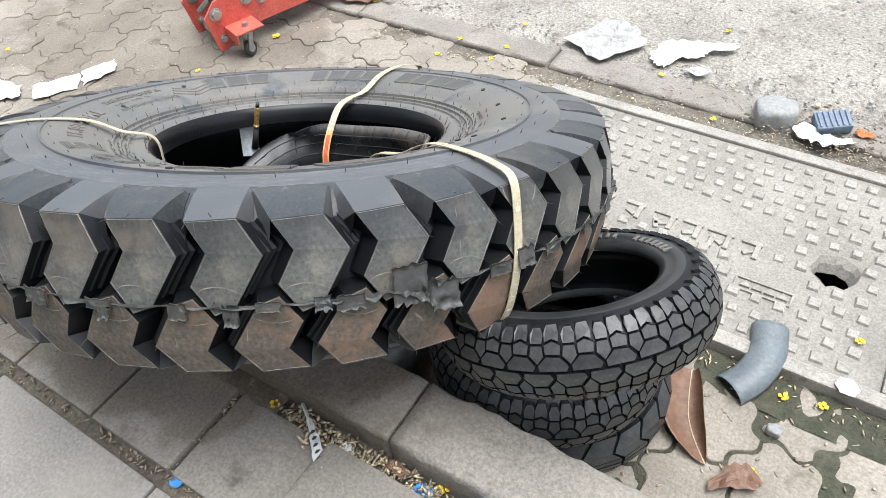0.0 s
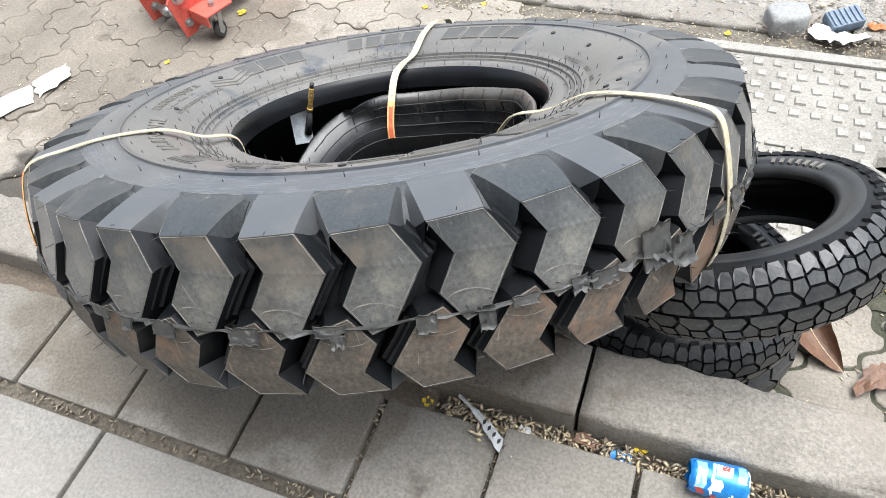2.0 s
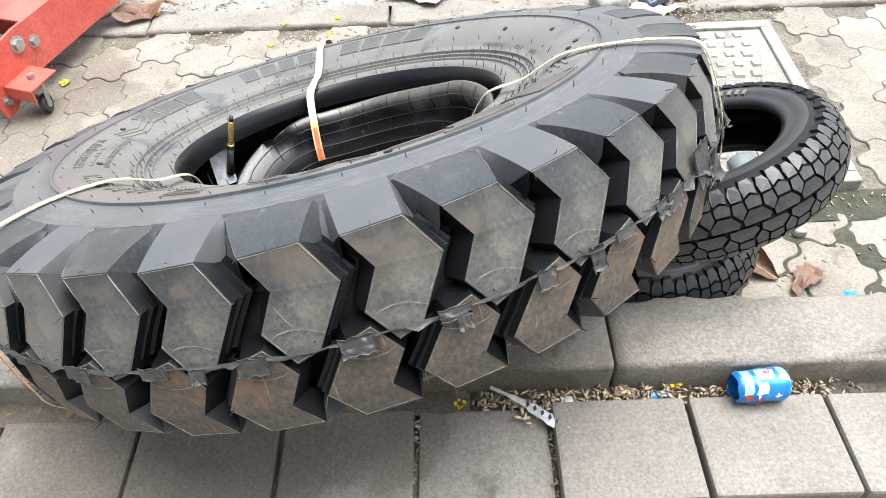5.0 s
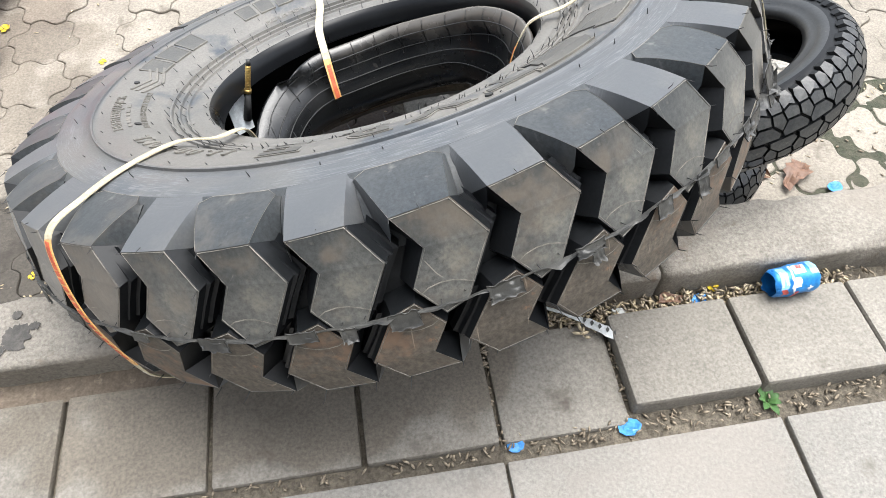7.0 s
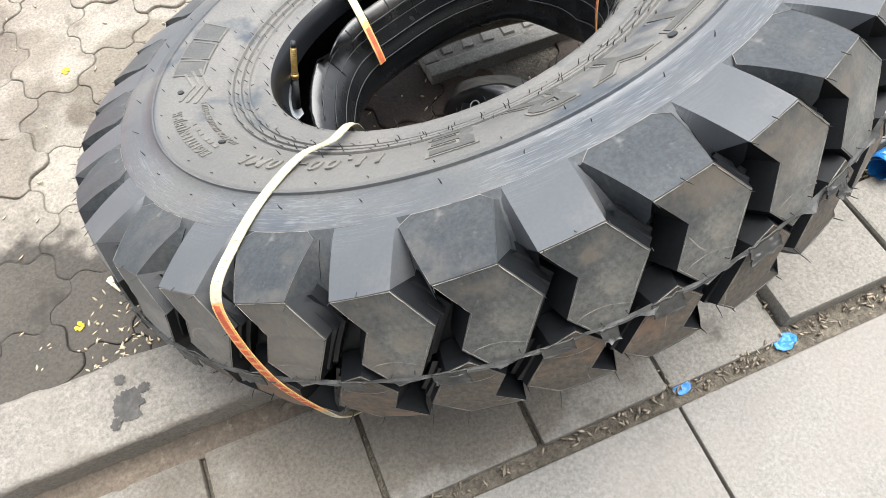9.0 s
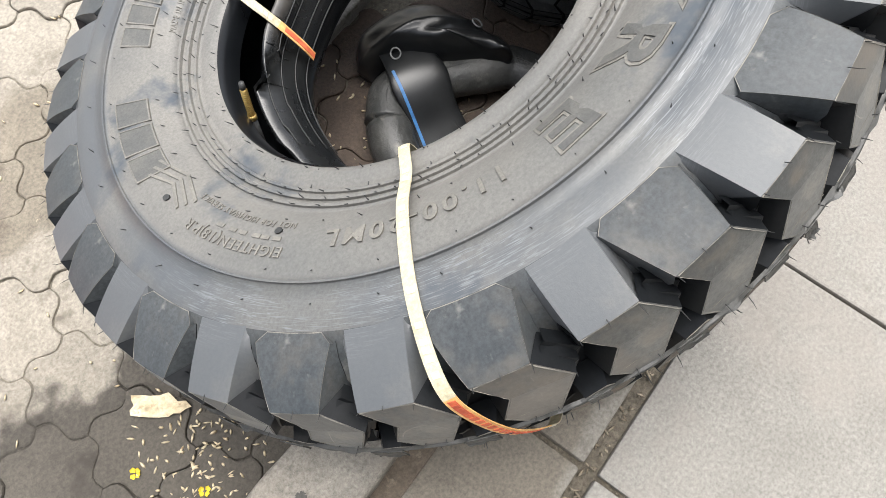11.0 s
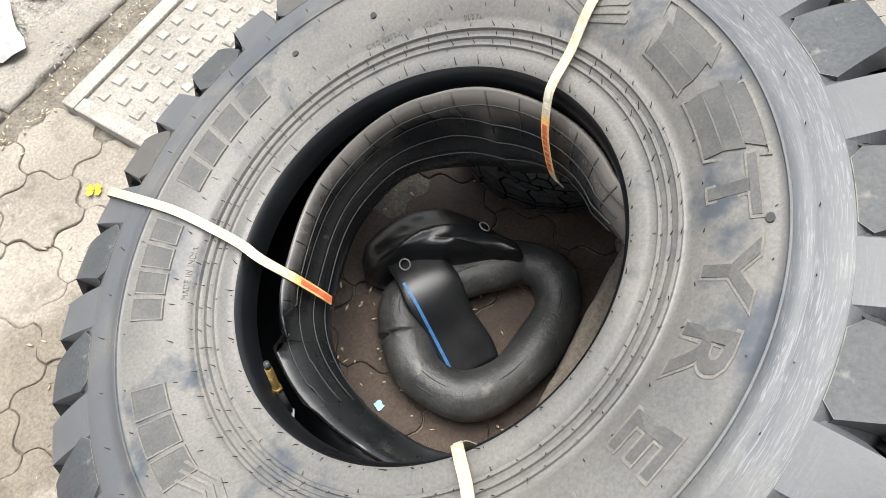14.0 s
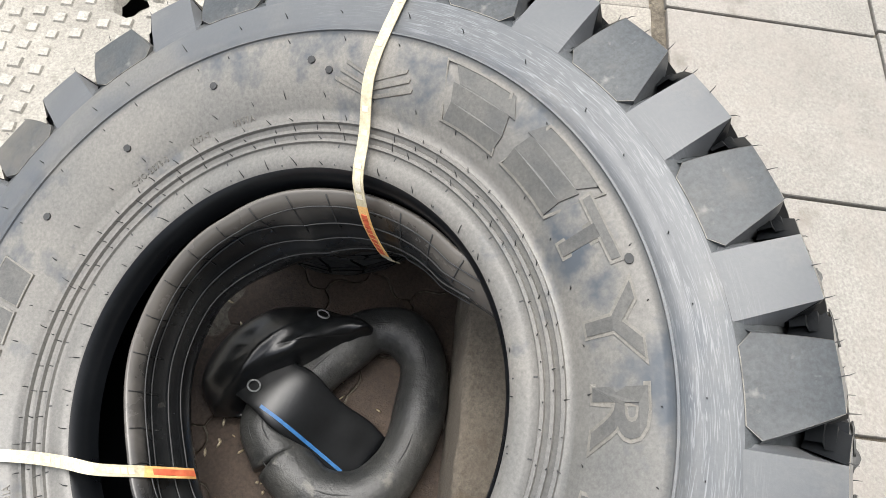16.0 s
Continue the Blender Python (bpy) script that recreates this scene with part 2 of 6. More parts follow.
def scuff_sheen(m, r0, r1):
    """Pale scratches round the shoulder between two radii, in the tyre's own axes, on one side of it, over a painted
    blue-grey sky sheen.
    """
    t = m.node_tree
    b = t.nodes["Principled BSDF"]
    co = t.nodes.new("ShaderNodeTexCoord")
    sep = t.nodes.new("ShaderNodeSeparateXYZ")
    t.links.new(co.outputs["Object"], sep.inputs[0])

    def op(kind, a, c=None):
        n = t.nodes.new("ShaderNodeMath")
        n.operation = kind
        for s, v in zip(n.inputs, (a, c)):
            if v is None:
                continue
            if isinstance(v, float):
                s.default_value = v
            else:
                t.links.new(v, s)
        return n.outputs[0]

    x, y = sep.outputs[0], sep.outputs[1]
    r = op("SQRT", op("ADD", op("MULTIPLY", x, x), op("MULTIPLY", y, y)))
    a = op("ARCTAN2", y, x)
    comb = t.nodes.new("ShaderNodeCombineXYZ")
    t.links.new(op("MULTIPLY", a, 11.0), comb.inputs[0])
    t.links.new(op("MULTIPLY", r, 380.0), comb.inputs[1])
    n1 = t.nodes.new("ShaderNodeTexNoise")
    n1.inputs["Scale"].default_value, n1.inputs["Detail"].default_value = 1.0, 5.0
    n1.inputs["Distortion"].default_value = 2.2
    t.links.new(comb.outputs[0], n1.inputs["Vector"])
    n2 = t.nodes.new("ShaderNodeTexNoise")
    n2.inputs["Scale"].default_value = 9.0
    t.links.new(co.outputs["Object"], n2.inputs["Vector"])

    def rng(v, lo, hi):
        k = t.nodes.new("ShaderNodeMapRange")
        k.interpolation_type = "SMOOTHSTEP"
        k.inputs["From Min"].default_value, k.inputs["From Max"].default_value = lo, hi
        t.links.new(v, k.inputs["Value"])
        return k.outputs[0]

    band = op("MULTIPLY", rng(r, r0, r0 + 0.015), op("SUBTRACT", 1.0, rng(r, r1 - 0.02, r1)))
    side = rng(op("MULTIPLY", y, -1.0), -0.05, 0.15)
    f = op("MULTIPLY", op("MULTIPLY", band, side), op("MULTIPLY", rng(n1.outputs["Fac"], 0.48, 0.72), rng(n2.outputs["Fac"], 0.32, 0.55)))
    # sky sheen on the shoulder, mixed in as a blue-grey base colour
    zone = t.nodes.new("ShaderNodeMix")
    zone.data_type = "RGBA"
    n3 = t.nodes.new("ShaderNodeTexNoise")
    n3.inputs["Scale"].default_value, n3.inputs["Detail"].default_value = 7.0, 6.0
    t.links.new(co.outputs["Object"], n3.inputs["Vector"])
    t.links.new(op("MULTIPLY", op("MULTIPLY", rng(r, r0 - 0.004, r0 + 0.006), 0.84), rng(n3.outputs["Fac"], 0.30, 0.58)), zone.inputs[0])
    t.links.new(b.inputs["Base Color"].links[0].from_socket, zone.inputs[6])
    zone.inputs[7].default_value = (0.060, 0.067, 0.075, 1)
    mx = t.nodes.new("ShaderNodeMix")
    mx.data_type = "RGBA"
    old = zone.outputs[2]
    t.links.new(f, mx.inputs[0])
    t.links.new(old, mx.inputs[6])
    mx.inputs[7].default_value = (0.15, 0.157, 0.164, 1)
    t.links.new(mx.outputs[2], b.inputs["Base Color"])


scuff_sheen(M_RUB, 0.405, 0.495)


def scratches(m, colour, scale, width, keep, stretch=(1.0, 1.0, 0.25)):
    """Fine wandering scratch lines, broken up by a second noise."""
    t = m.node_tree
    b = t.nodes["Principled BSDF"]
    co = t.nodes.new("ShaderNodeTexCoord")
    oi = t.nodes.new("ShaderNodeObjectInfo")
    mp = t.nodes.new("ShaderNodeMapping")
    mp.inputs["Scale"].default_value = stretch
    t.links.new(co.outputs["Object"], mp.inputs["Vector"])
    n1 = t.nodes.new("ShaderNodeTexNoise")
    n1.noise_dimensions = "4D"
    n1.inputs["Scale"].default_value, n1.inputs["Detail"].default_value, n1.inputs["Distortion"].default_value = scale, 0.5, 0.0
    t.links.new(mp.outputs[0], n1.inputs["Vector"])
    w = t.nodes.new("ShaderNodeMath")
    w.operation = "MULTIPLY"
    w.inputs[1].default_value = 40.0
    t.links.new(oi.outputs["Random"], w.inputs[0])
    t.links.new(w.outputs[0], n1.inputs["W"])
    n2 = t.nodes.new("ShaderNodeTexNoise")
    n2.noise_dimensions = "4D"
    n2.inputs["Scale"].default_value, n2.inputs["Detail"].default_value = 34.0, 3.0
    t.links.new(co.outputs["Object"], n2.inputs["Vector"])
    t.links.new(w.outputs[0], n2.inputs["W"])
    cmp = t.nodes.new("ShaderNodeMath")
    cmp.operation = "COMPARE"
    cmp.inputs[1].default_value, cmp.inputs[2].default_value = 0.5, width
    t.links.new(n1.outputs["Fac"], cmp.inputs[0])
    r = t.nodes.new("ShaderNodeMapRange")
    r.inputs["From Min"].default_value, r.inputs["From Max"].default_value = keep, keep + 0.08
    t.links.new(n2.outputs["Fac"], r.inputs["Value"])
    f = t.nodes.new("ShaderNodeMath")
    f.operation = "MULTIPLY"
    t.links.new(cmp.outputs[0], f.inputs[0])
    t.links.new(r.outputs[0], f.inputs[1])
    mx = t.nodes.new("ShaderNodeMix")
    mx.data_type = "RGBA"
    t.links.new(f.outputs[0], mx.inputs[0])
    t.links.new(b.inputs["Base Color"].links[0].from_socket, mx.inputs[6])
    mx.inputs[7].default_value = (*colour, 1)
    t.links.new(mx.outputs[2], b.inputs["Base Color"])


scratches(M_LUG, (0.19, 0.175, 0.15), 12.0, 0.0016, 0.52)
scratches(M_LUGLOW, (0.24, 0.20, 0.155), 14.0, 0.0018, 0.52)


def dusted_lit(m, colour, z0, z1, x0, x1, sc=14.0, most=0.9):
    """Settled dust from height z0 up to z1 in the thing's own axes, with an uneven edge; light on that part is painted
    in too.
    """
    t = m.node_tree
    b = t.nodes["Principled BSDF"]
    co = t.nodes.new("ShaderNodeTexCoord")
    sep = t.nodes.new("ShaderNodeSeparateXYZ")
    t.links.new(co.outputs["Object"], sep.inputs[0])
    n = t.nodes.new("ShaderNodeTexNoise")
    n.inputs["Scale"].default_value, n.inputs["Detail"].default_value = sc, 5.0
    t.links.new(co.outputs["Object"], n.inputs["Vector"])
    k = t.nodes.new("ShaderNodeMath")
    k.operation = "MULTIPLY_ADD"
    k.inputs[1].default_value = 0.07
    t.links.new(n.outputs["Fac"], k.inputs[0])
    t.links.new(sep.outputs[2], k.inputs[2])
    r = t.nodes.new("ShaderNodeMapRange")
    r.interpolation_type = "SMOOTHSTEP"
    r.inputs["From Min"].default_value, r.inputs["From Max"].default_value = z0 + 0.035, z1 + 0.035
    r.inputs["To Max"].default_value = most
    t.links.new(k.outputs[0], r.inputs["Value"])
    e = t.nodes.new("ShaderNodeMapRange")
    e.interpolation_type = "SMOOTHSTEP"
    e.inputs["From Min"].default_value, e.inputs["From Max"].default_value = x0, x1
    t.links.new(sep.outputs[0], e.inputs["Value"])
    g = t.nodes.new("ShaderNodeMath")
    g.operation = "MULTIPLY"
    t.links.new(r.outputs[0], g.inputs[0])
    t.links.new(e.outputs[0], g.inputs[1])
    mx = t.nodes.new("ShaderNodeMix")
    mx.data_type = "RGBA"
    t.links.new(g.outputs[0], mx.inputs[0])
    t.links.new(b.inputs["Base Color"].links[0].from_socket, mx.inputs[6])
    mx.inputs[7].default_value = (*colour, 1)
    t.links.new(mx.outputs[2], b.inputs["Base Color"])


def stain_shade(m, colour, cx, cy, rx, ry, most=0.9):
    """A darker patch with an uneven edge: damp stains on the paving, painted shade under the tyre."""
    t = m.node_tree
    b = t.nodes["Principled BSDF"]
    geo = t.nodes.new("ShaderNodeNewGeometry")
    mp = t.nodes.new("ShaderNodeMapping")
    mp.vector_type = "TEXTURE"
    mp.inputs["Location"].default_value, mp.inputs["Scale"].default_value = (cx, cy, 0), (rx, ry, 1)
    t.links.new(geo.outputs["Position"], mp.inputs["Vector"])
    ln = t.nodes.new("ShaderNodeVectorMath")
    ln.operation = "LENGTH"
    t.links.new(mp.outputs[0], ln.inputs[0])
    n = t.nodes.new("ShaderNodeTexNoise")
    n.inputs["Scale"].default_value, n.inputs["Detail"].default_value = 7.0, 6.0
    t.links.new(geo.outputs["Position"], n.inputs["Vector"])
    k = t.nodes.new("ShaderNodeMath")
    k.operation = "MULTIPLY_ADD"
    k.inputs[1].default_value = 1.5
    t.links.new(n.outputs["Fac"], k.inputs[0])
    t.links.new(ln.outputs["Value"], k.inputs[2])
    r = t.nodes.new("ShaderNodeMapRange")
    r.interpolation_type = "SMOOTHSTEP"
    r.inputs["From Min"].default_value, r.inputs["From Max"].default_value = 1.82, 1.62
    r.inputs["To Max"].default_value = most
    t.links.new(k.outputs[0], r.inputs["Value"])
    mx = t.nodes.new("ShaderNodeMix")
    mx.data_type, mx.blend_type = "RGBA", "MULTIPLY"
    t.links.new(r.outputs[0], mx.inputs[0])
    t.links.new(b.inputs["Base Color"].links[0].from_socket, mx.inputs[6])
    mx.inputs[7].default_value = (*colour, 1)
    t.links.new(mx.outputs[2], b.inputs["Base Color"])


def dirt_film(m, colour, scale, low, high, most):
    """Dried dirt in uneven patches over a surface."""
    t = m.node_tree
    b = t.nodes["Principled BSDF"]
    geo = t.nodes.new("ShaderNodeNewGeometry")
    wide, fine = (t.nodes.new("ShaderNodeTexNoise") for _ in range(2))
    for n, sc, de in ((wide, scale, 5.0), (fine, scale * 9.0, 4.0)):
        n.inputs["Scale"].default_value, n.inputs["Detail"].default_value, n.inputs["Distortion"].default_value = sc, de, 0.6
        t.links.new(geo.outputs["Position"], n.inputs["Vector"])
    add = t.nodes.new("ShaderNodeMath")
    add.operation = "MULTIPLY_ADD"
    add.inputs[1].default_value = 0.35
    t.links.new(fine.outputs["Fac"], add.inputs[0])
    t.links.new(wide.outputs["Fac"], add.inputs[2])
    r = t.nodes.new("ShaderNodeMapRange")
    r.interpolation_type = "SMOOTHSTEP"
    r.inputs["From Min"].default_value, r.inputs["From Max"].default_value = low, high
    r.inputs["To Max"].default_value = most
    t.links.new(add.outputs[0], r.inputs["Value"])
    mx = t.nodes.new("ShaderNodeMix")
    mx.data_type = "RGBA"
    t.links.new(r.outputs[0], mx.inputs[0])
    t.links.new(b.inputs["Base Color"].links[0].from_socket, mx.inputs[6])
    mx.inputs[7].default_value = (*colour, 1)
    t.links.new(mx.outputs[2], b.inputs["Base Color"])


dirt_film(M_LUGLOW, (0.205, 0.125, 0.078), 6.5, 0.66, 0.82, 0.70)
dirt_film(M_LUG, (0.128, 0.104, 0.078), 5.0, 0.68, 0.86, 0.55)
dirt_film(M_LUG, (0.030, 0.033, 0.034), 7.5, 0.70, 0.86, 0.60)
dirt_film(M_SLAB, (0.235, 0.212, 0.188), 3.2, 0.62, 0.88, 0.55)
dirt_film(M_KERB, (0.215, 0.190, 0.160), 4.0, 0.62, 0.88, 0.55)
dirt_film(M_LUGTOP, (0.115, 0.103, 0.086), 4.5, 0.66, 0.86, 0.50)
for m_st in (M_PAVER, M_JOINT):
    stain_shade(m_st, (0.21, 0.205, 0.20), -0.76, 0.24, 0.42, 0.29, 0.95)
    stain_shade(m_st, (0.60, 0.57, 0.52), -0.42, 0.86, 0.22, 0.16, 0.8)
stain_shade(M_PAVER, (0.68, 0.655, 0.63), -1.25, 0.90, 0.62, 0.46)
# brown grime on kerb and slabs, deepened as painted shade below the tyre
stain_shade(M_KERB, (0.55, 0.50, 0.44), 0.12, 0.05, 0.25, 0.16, 0.85)
stain_shade(M_SLABDIRTSHADE, (0.66, 0.61, 0.55), -0.18, -0.12, 0.34, 0.12, 0.8)


# ---- mesh helpers ----
def obj(name, verts, faces, material, parent=None, label="", smooth=True, at=None):
    me = bpy.data.meshes.new(name)
    me.from_pydata([tuple(v) for v in verts], [], faces)
    me.validate()
    me.materials.append(material)
    for p in me.polygons:
        p.use_smooth = smooth
    ob = new(name, me)
    if at is not None:
        ob.matrix_world = at
    if parent:
        ob.parent = parent
    if label:
        tagged(ob, label)
    return ob


def part(name, bm, material, parent=None, label="", smooth=False):
    bmesh.ops.recalc_face_normals(bm, faces=bm.faces)
    me = bpy.data.meshes.new(name)
    bm.to_mesh(me)
    bm.free()
    me.materials.append(material)
    for p in me.polygons:
        p.use_smooth = smooth
    ob = new(name, me)
    if parent:
        ob.parent = parent
    if label:
        tagged(ob, label)
    return ob


def thing(name, m, label, category, group="", kind=""):
    ob = new(name)
    ob.empty_display_size = 0.05
    ob.matrix_world = m
    return tagged(ob, label, category, group, kind)


def add_box(bm, c, s, m=None, bev=0.0):
    r = bmesh.ops.create_cube(bm, size=1.0)
    vs = r["verts"]
    for v in vs:
        v.co = Vector((v.co.x * s[0], v.co.y * s[1], v.co.z * s[2]))
    if bev:
        es = list({e for v in vs for e in v.link_edges})
        rb = bmesh.ops.bevel(bm, geom=es, offset=bev, segments=2, profile=0.6, affect="EDGES")
        vs = list({v for f in rb["faces"] for v in f.verts} | {v for v in vs if v.is_valid})
    for v in vs:
        v.co = v.co + Vector(c)
        if m is not None:
            v.co = m @ v.co
    return vs


def add_cyl(bm, r1, r2, depth, m, seg=16, cap=True):
    return bmesh.ops.create_cone(bm, cap_ends=cap, segments=seg, radius1=r1, radius2=r2, depth=depth, matrix=m)["verts"]


def revolve(profile, seg, closed=True):
    """Verts and faces of a (r, h) profile turned about z."""
    n = len(profile)
    vs, fs = [], []
    for i in range(seg):
        a = 2 * math.pi * i / seg
        ca, sa = math.cos(a), math.sin(a)
        vs += [(r * ca, r * sa, h) for r, h in profile]
    for i in range(seg):
        j = (i + 1) % seg
        for k in range(n if closed else n - 1):
            l = (k + 1) % n
            fs.append((i * n + k, j * n + k, j * n + l, i * n + l))
    return vs, fs


def pol(ang, r, h):
    a = radians(ang)
    return Vector((r * math.cos(a), r * math.sin(a), h))


def lerp_table(tab, x):
    if x <= tab[0][0]:
        return tab[0][1]
    for (x0, y0), (x1, y1) in zip(tab, tab[1:]):
        if x <= x1:
            return y0 + (y1 - y0) * (x - x0) / (x1 - x0)
    return tab[-1][1]


def ribbon(name, pts, width, thick, side, material, parent, label=""):
    """A strap through pts: side(i) is its across direction, thickness outwards."""
    vs, fs = [], []
    n = len(pts)
    for i, p in enumerate(pts):
        p = Vector(p)
        d = (Vector(pts[min(i + 1, n - 1)]) - Vector(pts[max(i - 1, 0)])).normalized()
        s = side(i).normalized()
        up = d.cross(s).normalized()
        s = up.cross(d).normalized()
        for a, b in ((-1, 0), (1, 0), (1, 1), (-1, 1)):
            vs.append(p + s * (a * width / 2) + up * (b * thick))
    for i in range(n - 1):
        for k in range(4):
            l = (k + 1) % 4
            fs.append((i * 4 + k, i * 4 + l, i * 4 + 4 + l, i * 4 + 4 + k))
    fs += [(3, 2, 1, 0), tuple(4 * (n - 1) + k for k in range(4))]
    return obj(name, vs, fs, material, parent, label, smooth=False)


def spline(pts, per=8):
    """Catmull-Rom through pts."""
    out = []
    P = [Vector(p) for p in pts]
    P = [2 * P[0] - P[1]] + P + [2 * P[-1] - P[-2]]
    for i in range(1, len(P) - 2):
        for k in range(per):
            t = k / per
            a, b, c, d = P[i - 1], P[i], P[i + 1], P[i + 2]
            out.append(0.5 * ((2 * b) + (c - a) * t + (2 * a - 5 * b + 4 * c - d) * t * t + (3 * b - a - 3 * c + d) * t ** 3))
    out.append(P[-2])
    return out


def tube(pts, rad, seg=16, flat=1.0):
    """Verts and faces of a tube along pts; rad(i) radius."""
    vs, fs = [], []
    n = len(pts)
    up = Vector((0, 0, 1))
    for i, p in enumerate(pts):
        d = (pts[min(i + 1, n - 1)] - pts[max(i - 1, 0)]).normalized()
        s = d.cross(up)
        s = s.normalized() if s.length > 1e-4 else Vector((1, 0, 0))
        u = s.cross(d)
        for k in range(seg):
            a = 2 * math.pi * k / seg
            vs.append(p + s * (rad(i) * math.cos(a)) + u * (rad(i) * flat * math.sin(a)))
    for i in range(n - 1):
        for k in range(seg):
            l = (k + 1) % seg
            fs.append((i * seg + k, i * seg + l, (i + 1) * seg + l, (i + 1) * seg + k))
    fs += [tuple(reversed(range(seg))), tuple((n - 1) * seg + k for k in range(seg))]
    return vs, fs


# ---- ground, road, kerb ----
def plane_grid(name, x0, x1, y0, y1, z, nx, ny, material, amp=0.0, sc=6.0, label="", category="ground"):
    vs, fs = [], []
    for j in range(ny + 1):
        for i in range(nx + 1):
            x, y = x0 + (x1 - x0) * i / nx, y0 + (y1 - y0) * j / ny
            vs.append((x, y, z + amp * noise.noise(Vector((x * sc, y * sc, 3.1)))))
    for j in range(ny):
        for i in range(nx):
            a = j * (nx + 1) + i
            if name == "soil_bed" and GX[1] - 0.02 < vs[a][0] < GX[2] and GY[1] - 0.02 < vs[a][1] < GY[2]:
                continue
            fs.append((a, a + 1, a + nx + 2, a + nx + 1))
    return tagged(obj(name, vs, fs, material), label, category, kind="structure")


# the ground is open under the broken cover
GX, GY = (-60, 0.880, 1.020, 60), (-60, 0.805, 0.945, 60)
ground = tagged(obj("ground", [(x, y, -0.03) for y in GY for x in GX], [(j * 4 + i, j * 4 + i + 1, j * 4 + i + 5, j * 4 + i + 4) for j in range(3) for i in range(3) if (i, j) != (1, 1)], M_SOIL), "brown dusty soil ground under the paving", "ground", kind="structure")
KERB_Y0, KERB_Y1, KERB_Z = -0.028, 0.091, 0.25
soil_bed = plane_grid("soil_bed", -3.0, 3.0, KERB_Y1 - 0.02, 1.36, -0.0055, 260, 70, M_JOINT, 0.0028, 9, "dark damp soil in the joints between pavers")
road = plane_grid("road", -3.5, 3.5, 1.44, 6.0, 0.0, 200, 120, M_ROAD, 0.012, 5, "rough worn concrete road surface with grit", "road")
walk_bed = plane_grid("walkway_bed", -3.0, 3.0, -2.6, KERB_Y0 + 0.004, 0.183, 260, 120, M_BED, 0.006, 16, "soil bed with grit under the walkway slabs")
M_GUTTER = mat("brown_gutter_soil", (0.086, 0.066, 0.049), (0.140, 0.108, 0.080), 16, 0.93, 0.6, 150, c3=(0.24, 0.19, 0.14), spots=0.25, obj=False, dist=0.003, grit=1.5)
gutter_soil = plane_grid("gutter_soil", -2.6, 0.22, -0.068, KERB_Y0 + 0.006, 0.193, 320, 8, M_GUTTER, 0.0026, 31, "packed brown soil filling the gap between kerb and slabs")


def kerb_stone(x0, x1, y0, y1, z0, z1, name, label, seed, rough=0.004, yaw=0.0):
    rnd = random.Random(seed)
    nx, b, c = max(8, int((x1 - x0) / 0.02)), 0.008, 0.004
    prof = [(y0, z0), (y0, z1 - b - 0.03), (y0, z1 - b - c), (y0, z1 - b), (y0 + b * 0.35, z1 - b * 0.35), (y0 + b, z1), (y0 + b + c, z1), (y0 + 0.35 * (y1 - y0), z1), (y0 + 0.7 * (y1 - y0), z1), (y1 - b - c, z1), (y1 - b, z1), (y1 - b * 0.35, z1 - b * 0.35), (y1, z1 - b), (y1, z0)]
    vs, fs = [], []
    for i in range(nx + 1):
        x = x0 + (x1 - x0) * i / nx
        for k, (y, z) in enumerate(prof):
            q = Vector((x * 30, y * 30 + seed, z * 30))
            d = rough * noise.noise(q) + rough * 0.6 * noise.noise(q * 3)
            e = 1.3 if k in (3, 4, 5, 10, 11, 12) else 0.5
            vs.append((x, y + d * e * (1 if k > 7 else -1), z + (d * e if 3 < k < 12 else 0)))
    n = len(prof)
    for i in range(nx):
        for k in range(n - 1):
            fs.append((i * n + k, (i + 1) * n + k, (i + 1) * n + k + 1, i * n + k + 1))
    fs += [tuple(range(n)), tuple(reversed(range(nx * n, nx * n + n)))]
    return tagged(obj(name, vs, fs, M_KERB), label, "kerb", "kerb stones", "structure")


# plain unseen wall along the walkway, added to cut sky light from that side
M_WALL = mat("painted_plaster", (0.24, 0.225, 0.205), (0.32, 0.30, 0.275), 1.5, 0.9, 0.3, 120, c3=(0.18, 0.165, 0.15), spots=0.2, obj=False)
bm = bmesh.new()
add_box(bm, (-1.0, -2.85, 1.85), (14.0, 0.22, 3.8), bev=0.01)
tagged(part("wall_south", bm, M_WALL), "plain plastered wall, unseen, added to block sky light from the walkway side", "wall", kind="structure")

for k, (xa, xb) in enumerate([(-2.9, -1.93), (-1.925, -1.02), (-1.015, -0.115), (-0.11, 0.432), (0.438, 1.35), (1.355, 2.3), (2.305, 3.0)]):
    kerb_stone(xa, xb, KERB_Y0, KERB_Y1, -0.03, KERB_Z, "kerb", "weathered grey concrete kerb stone with chipped edges", 3 + k)
for k, (xa, xb) in enumerate([(-3.0, -1.62), (-1.61, -0.72), (-0.71, 0.02), (0.03, 0.85), (0.86, 1.9)]):
    kerb_stone(xa, xb, 1.335, 1.445, -0.03, 0.012 - 0.004 * (k % 2), "edging", "flush worn concrete edging strip beside the road", 31 + k, 0.006)

# ---- the large tyre ----
TYRE_N = Vector((-0.1720, 0.3715, 0.9125)).normalized()
TYRE_E = (Vector((1, 0, 0)) - TYRE_N * TYRE_N.x).normalized()
TYRE_F = TYRE_N.cross(TYRE_E)
TYRE_C = Vector((0.0315, 0.294, 0.465)) + 0.020 * TYRE_F
TYRE_M = Matrix((TYRE_E, TYRE_F, TYRE_N)).transposed().to_4x4()
TYRE_M.translation = TYRE_C
MID = -0.066
tyre = thing("tractor_tyre", TYRE_M, "large black industrial tyre with chunky dusty lugs, tilted across the kerb", "tyre")

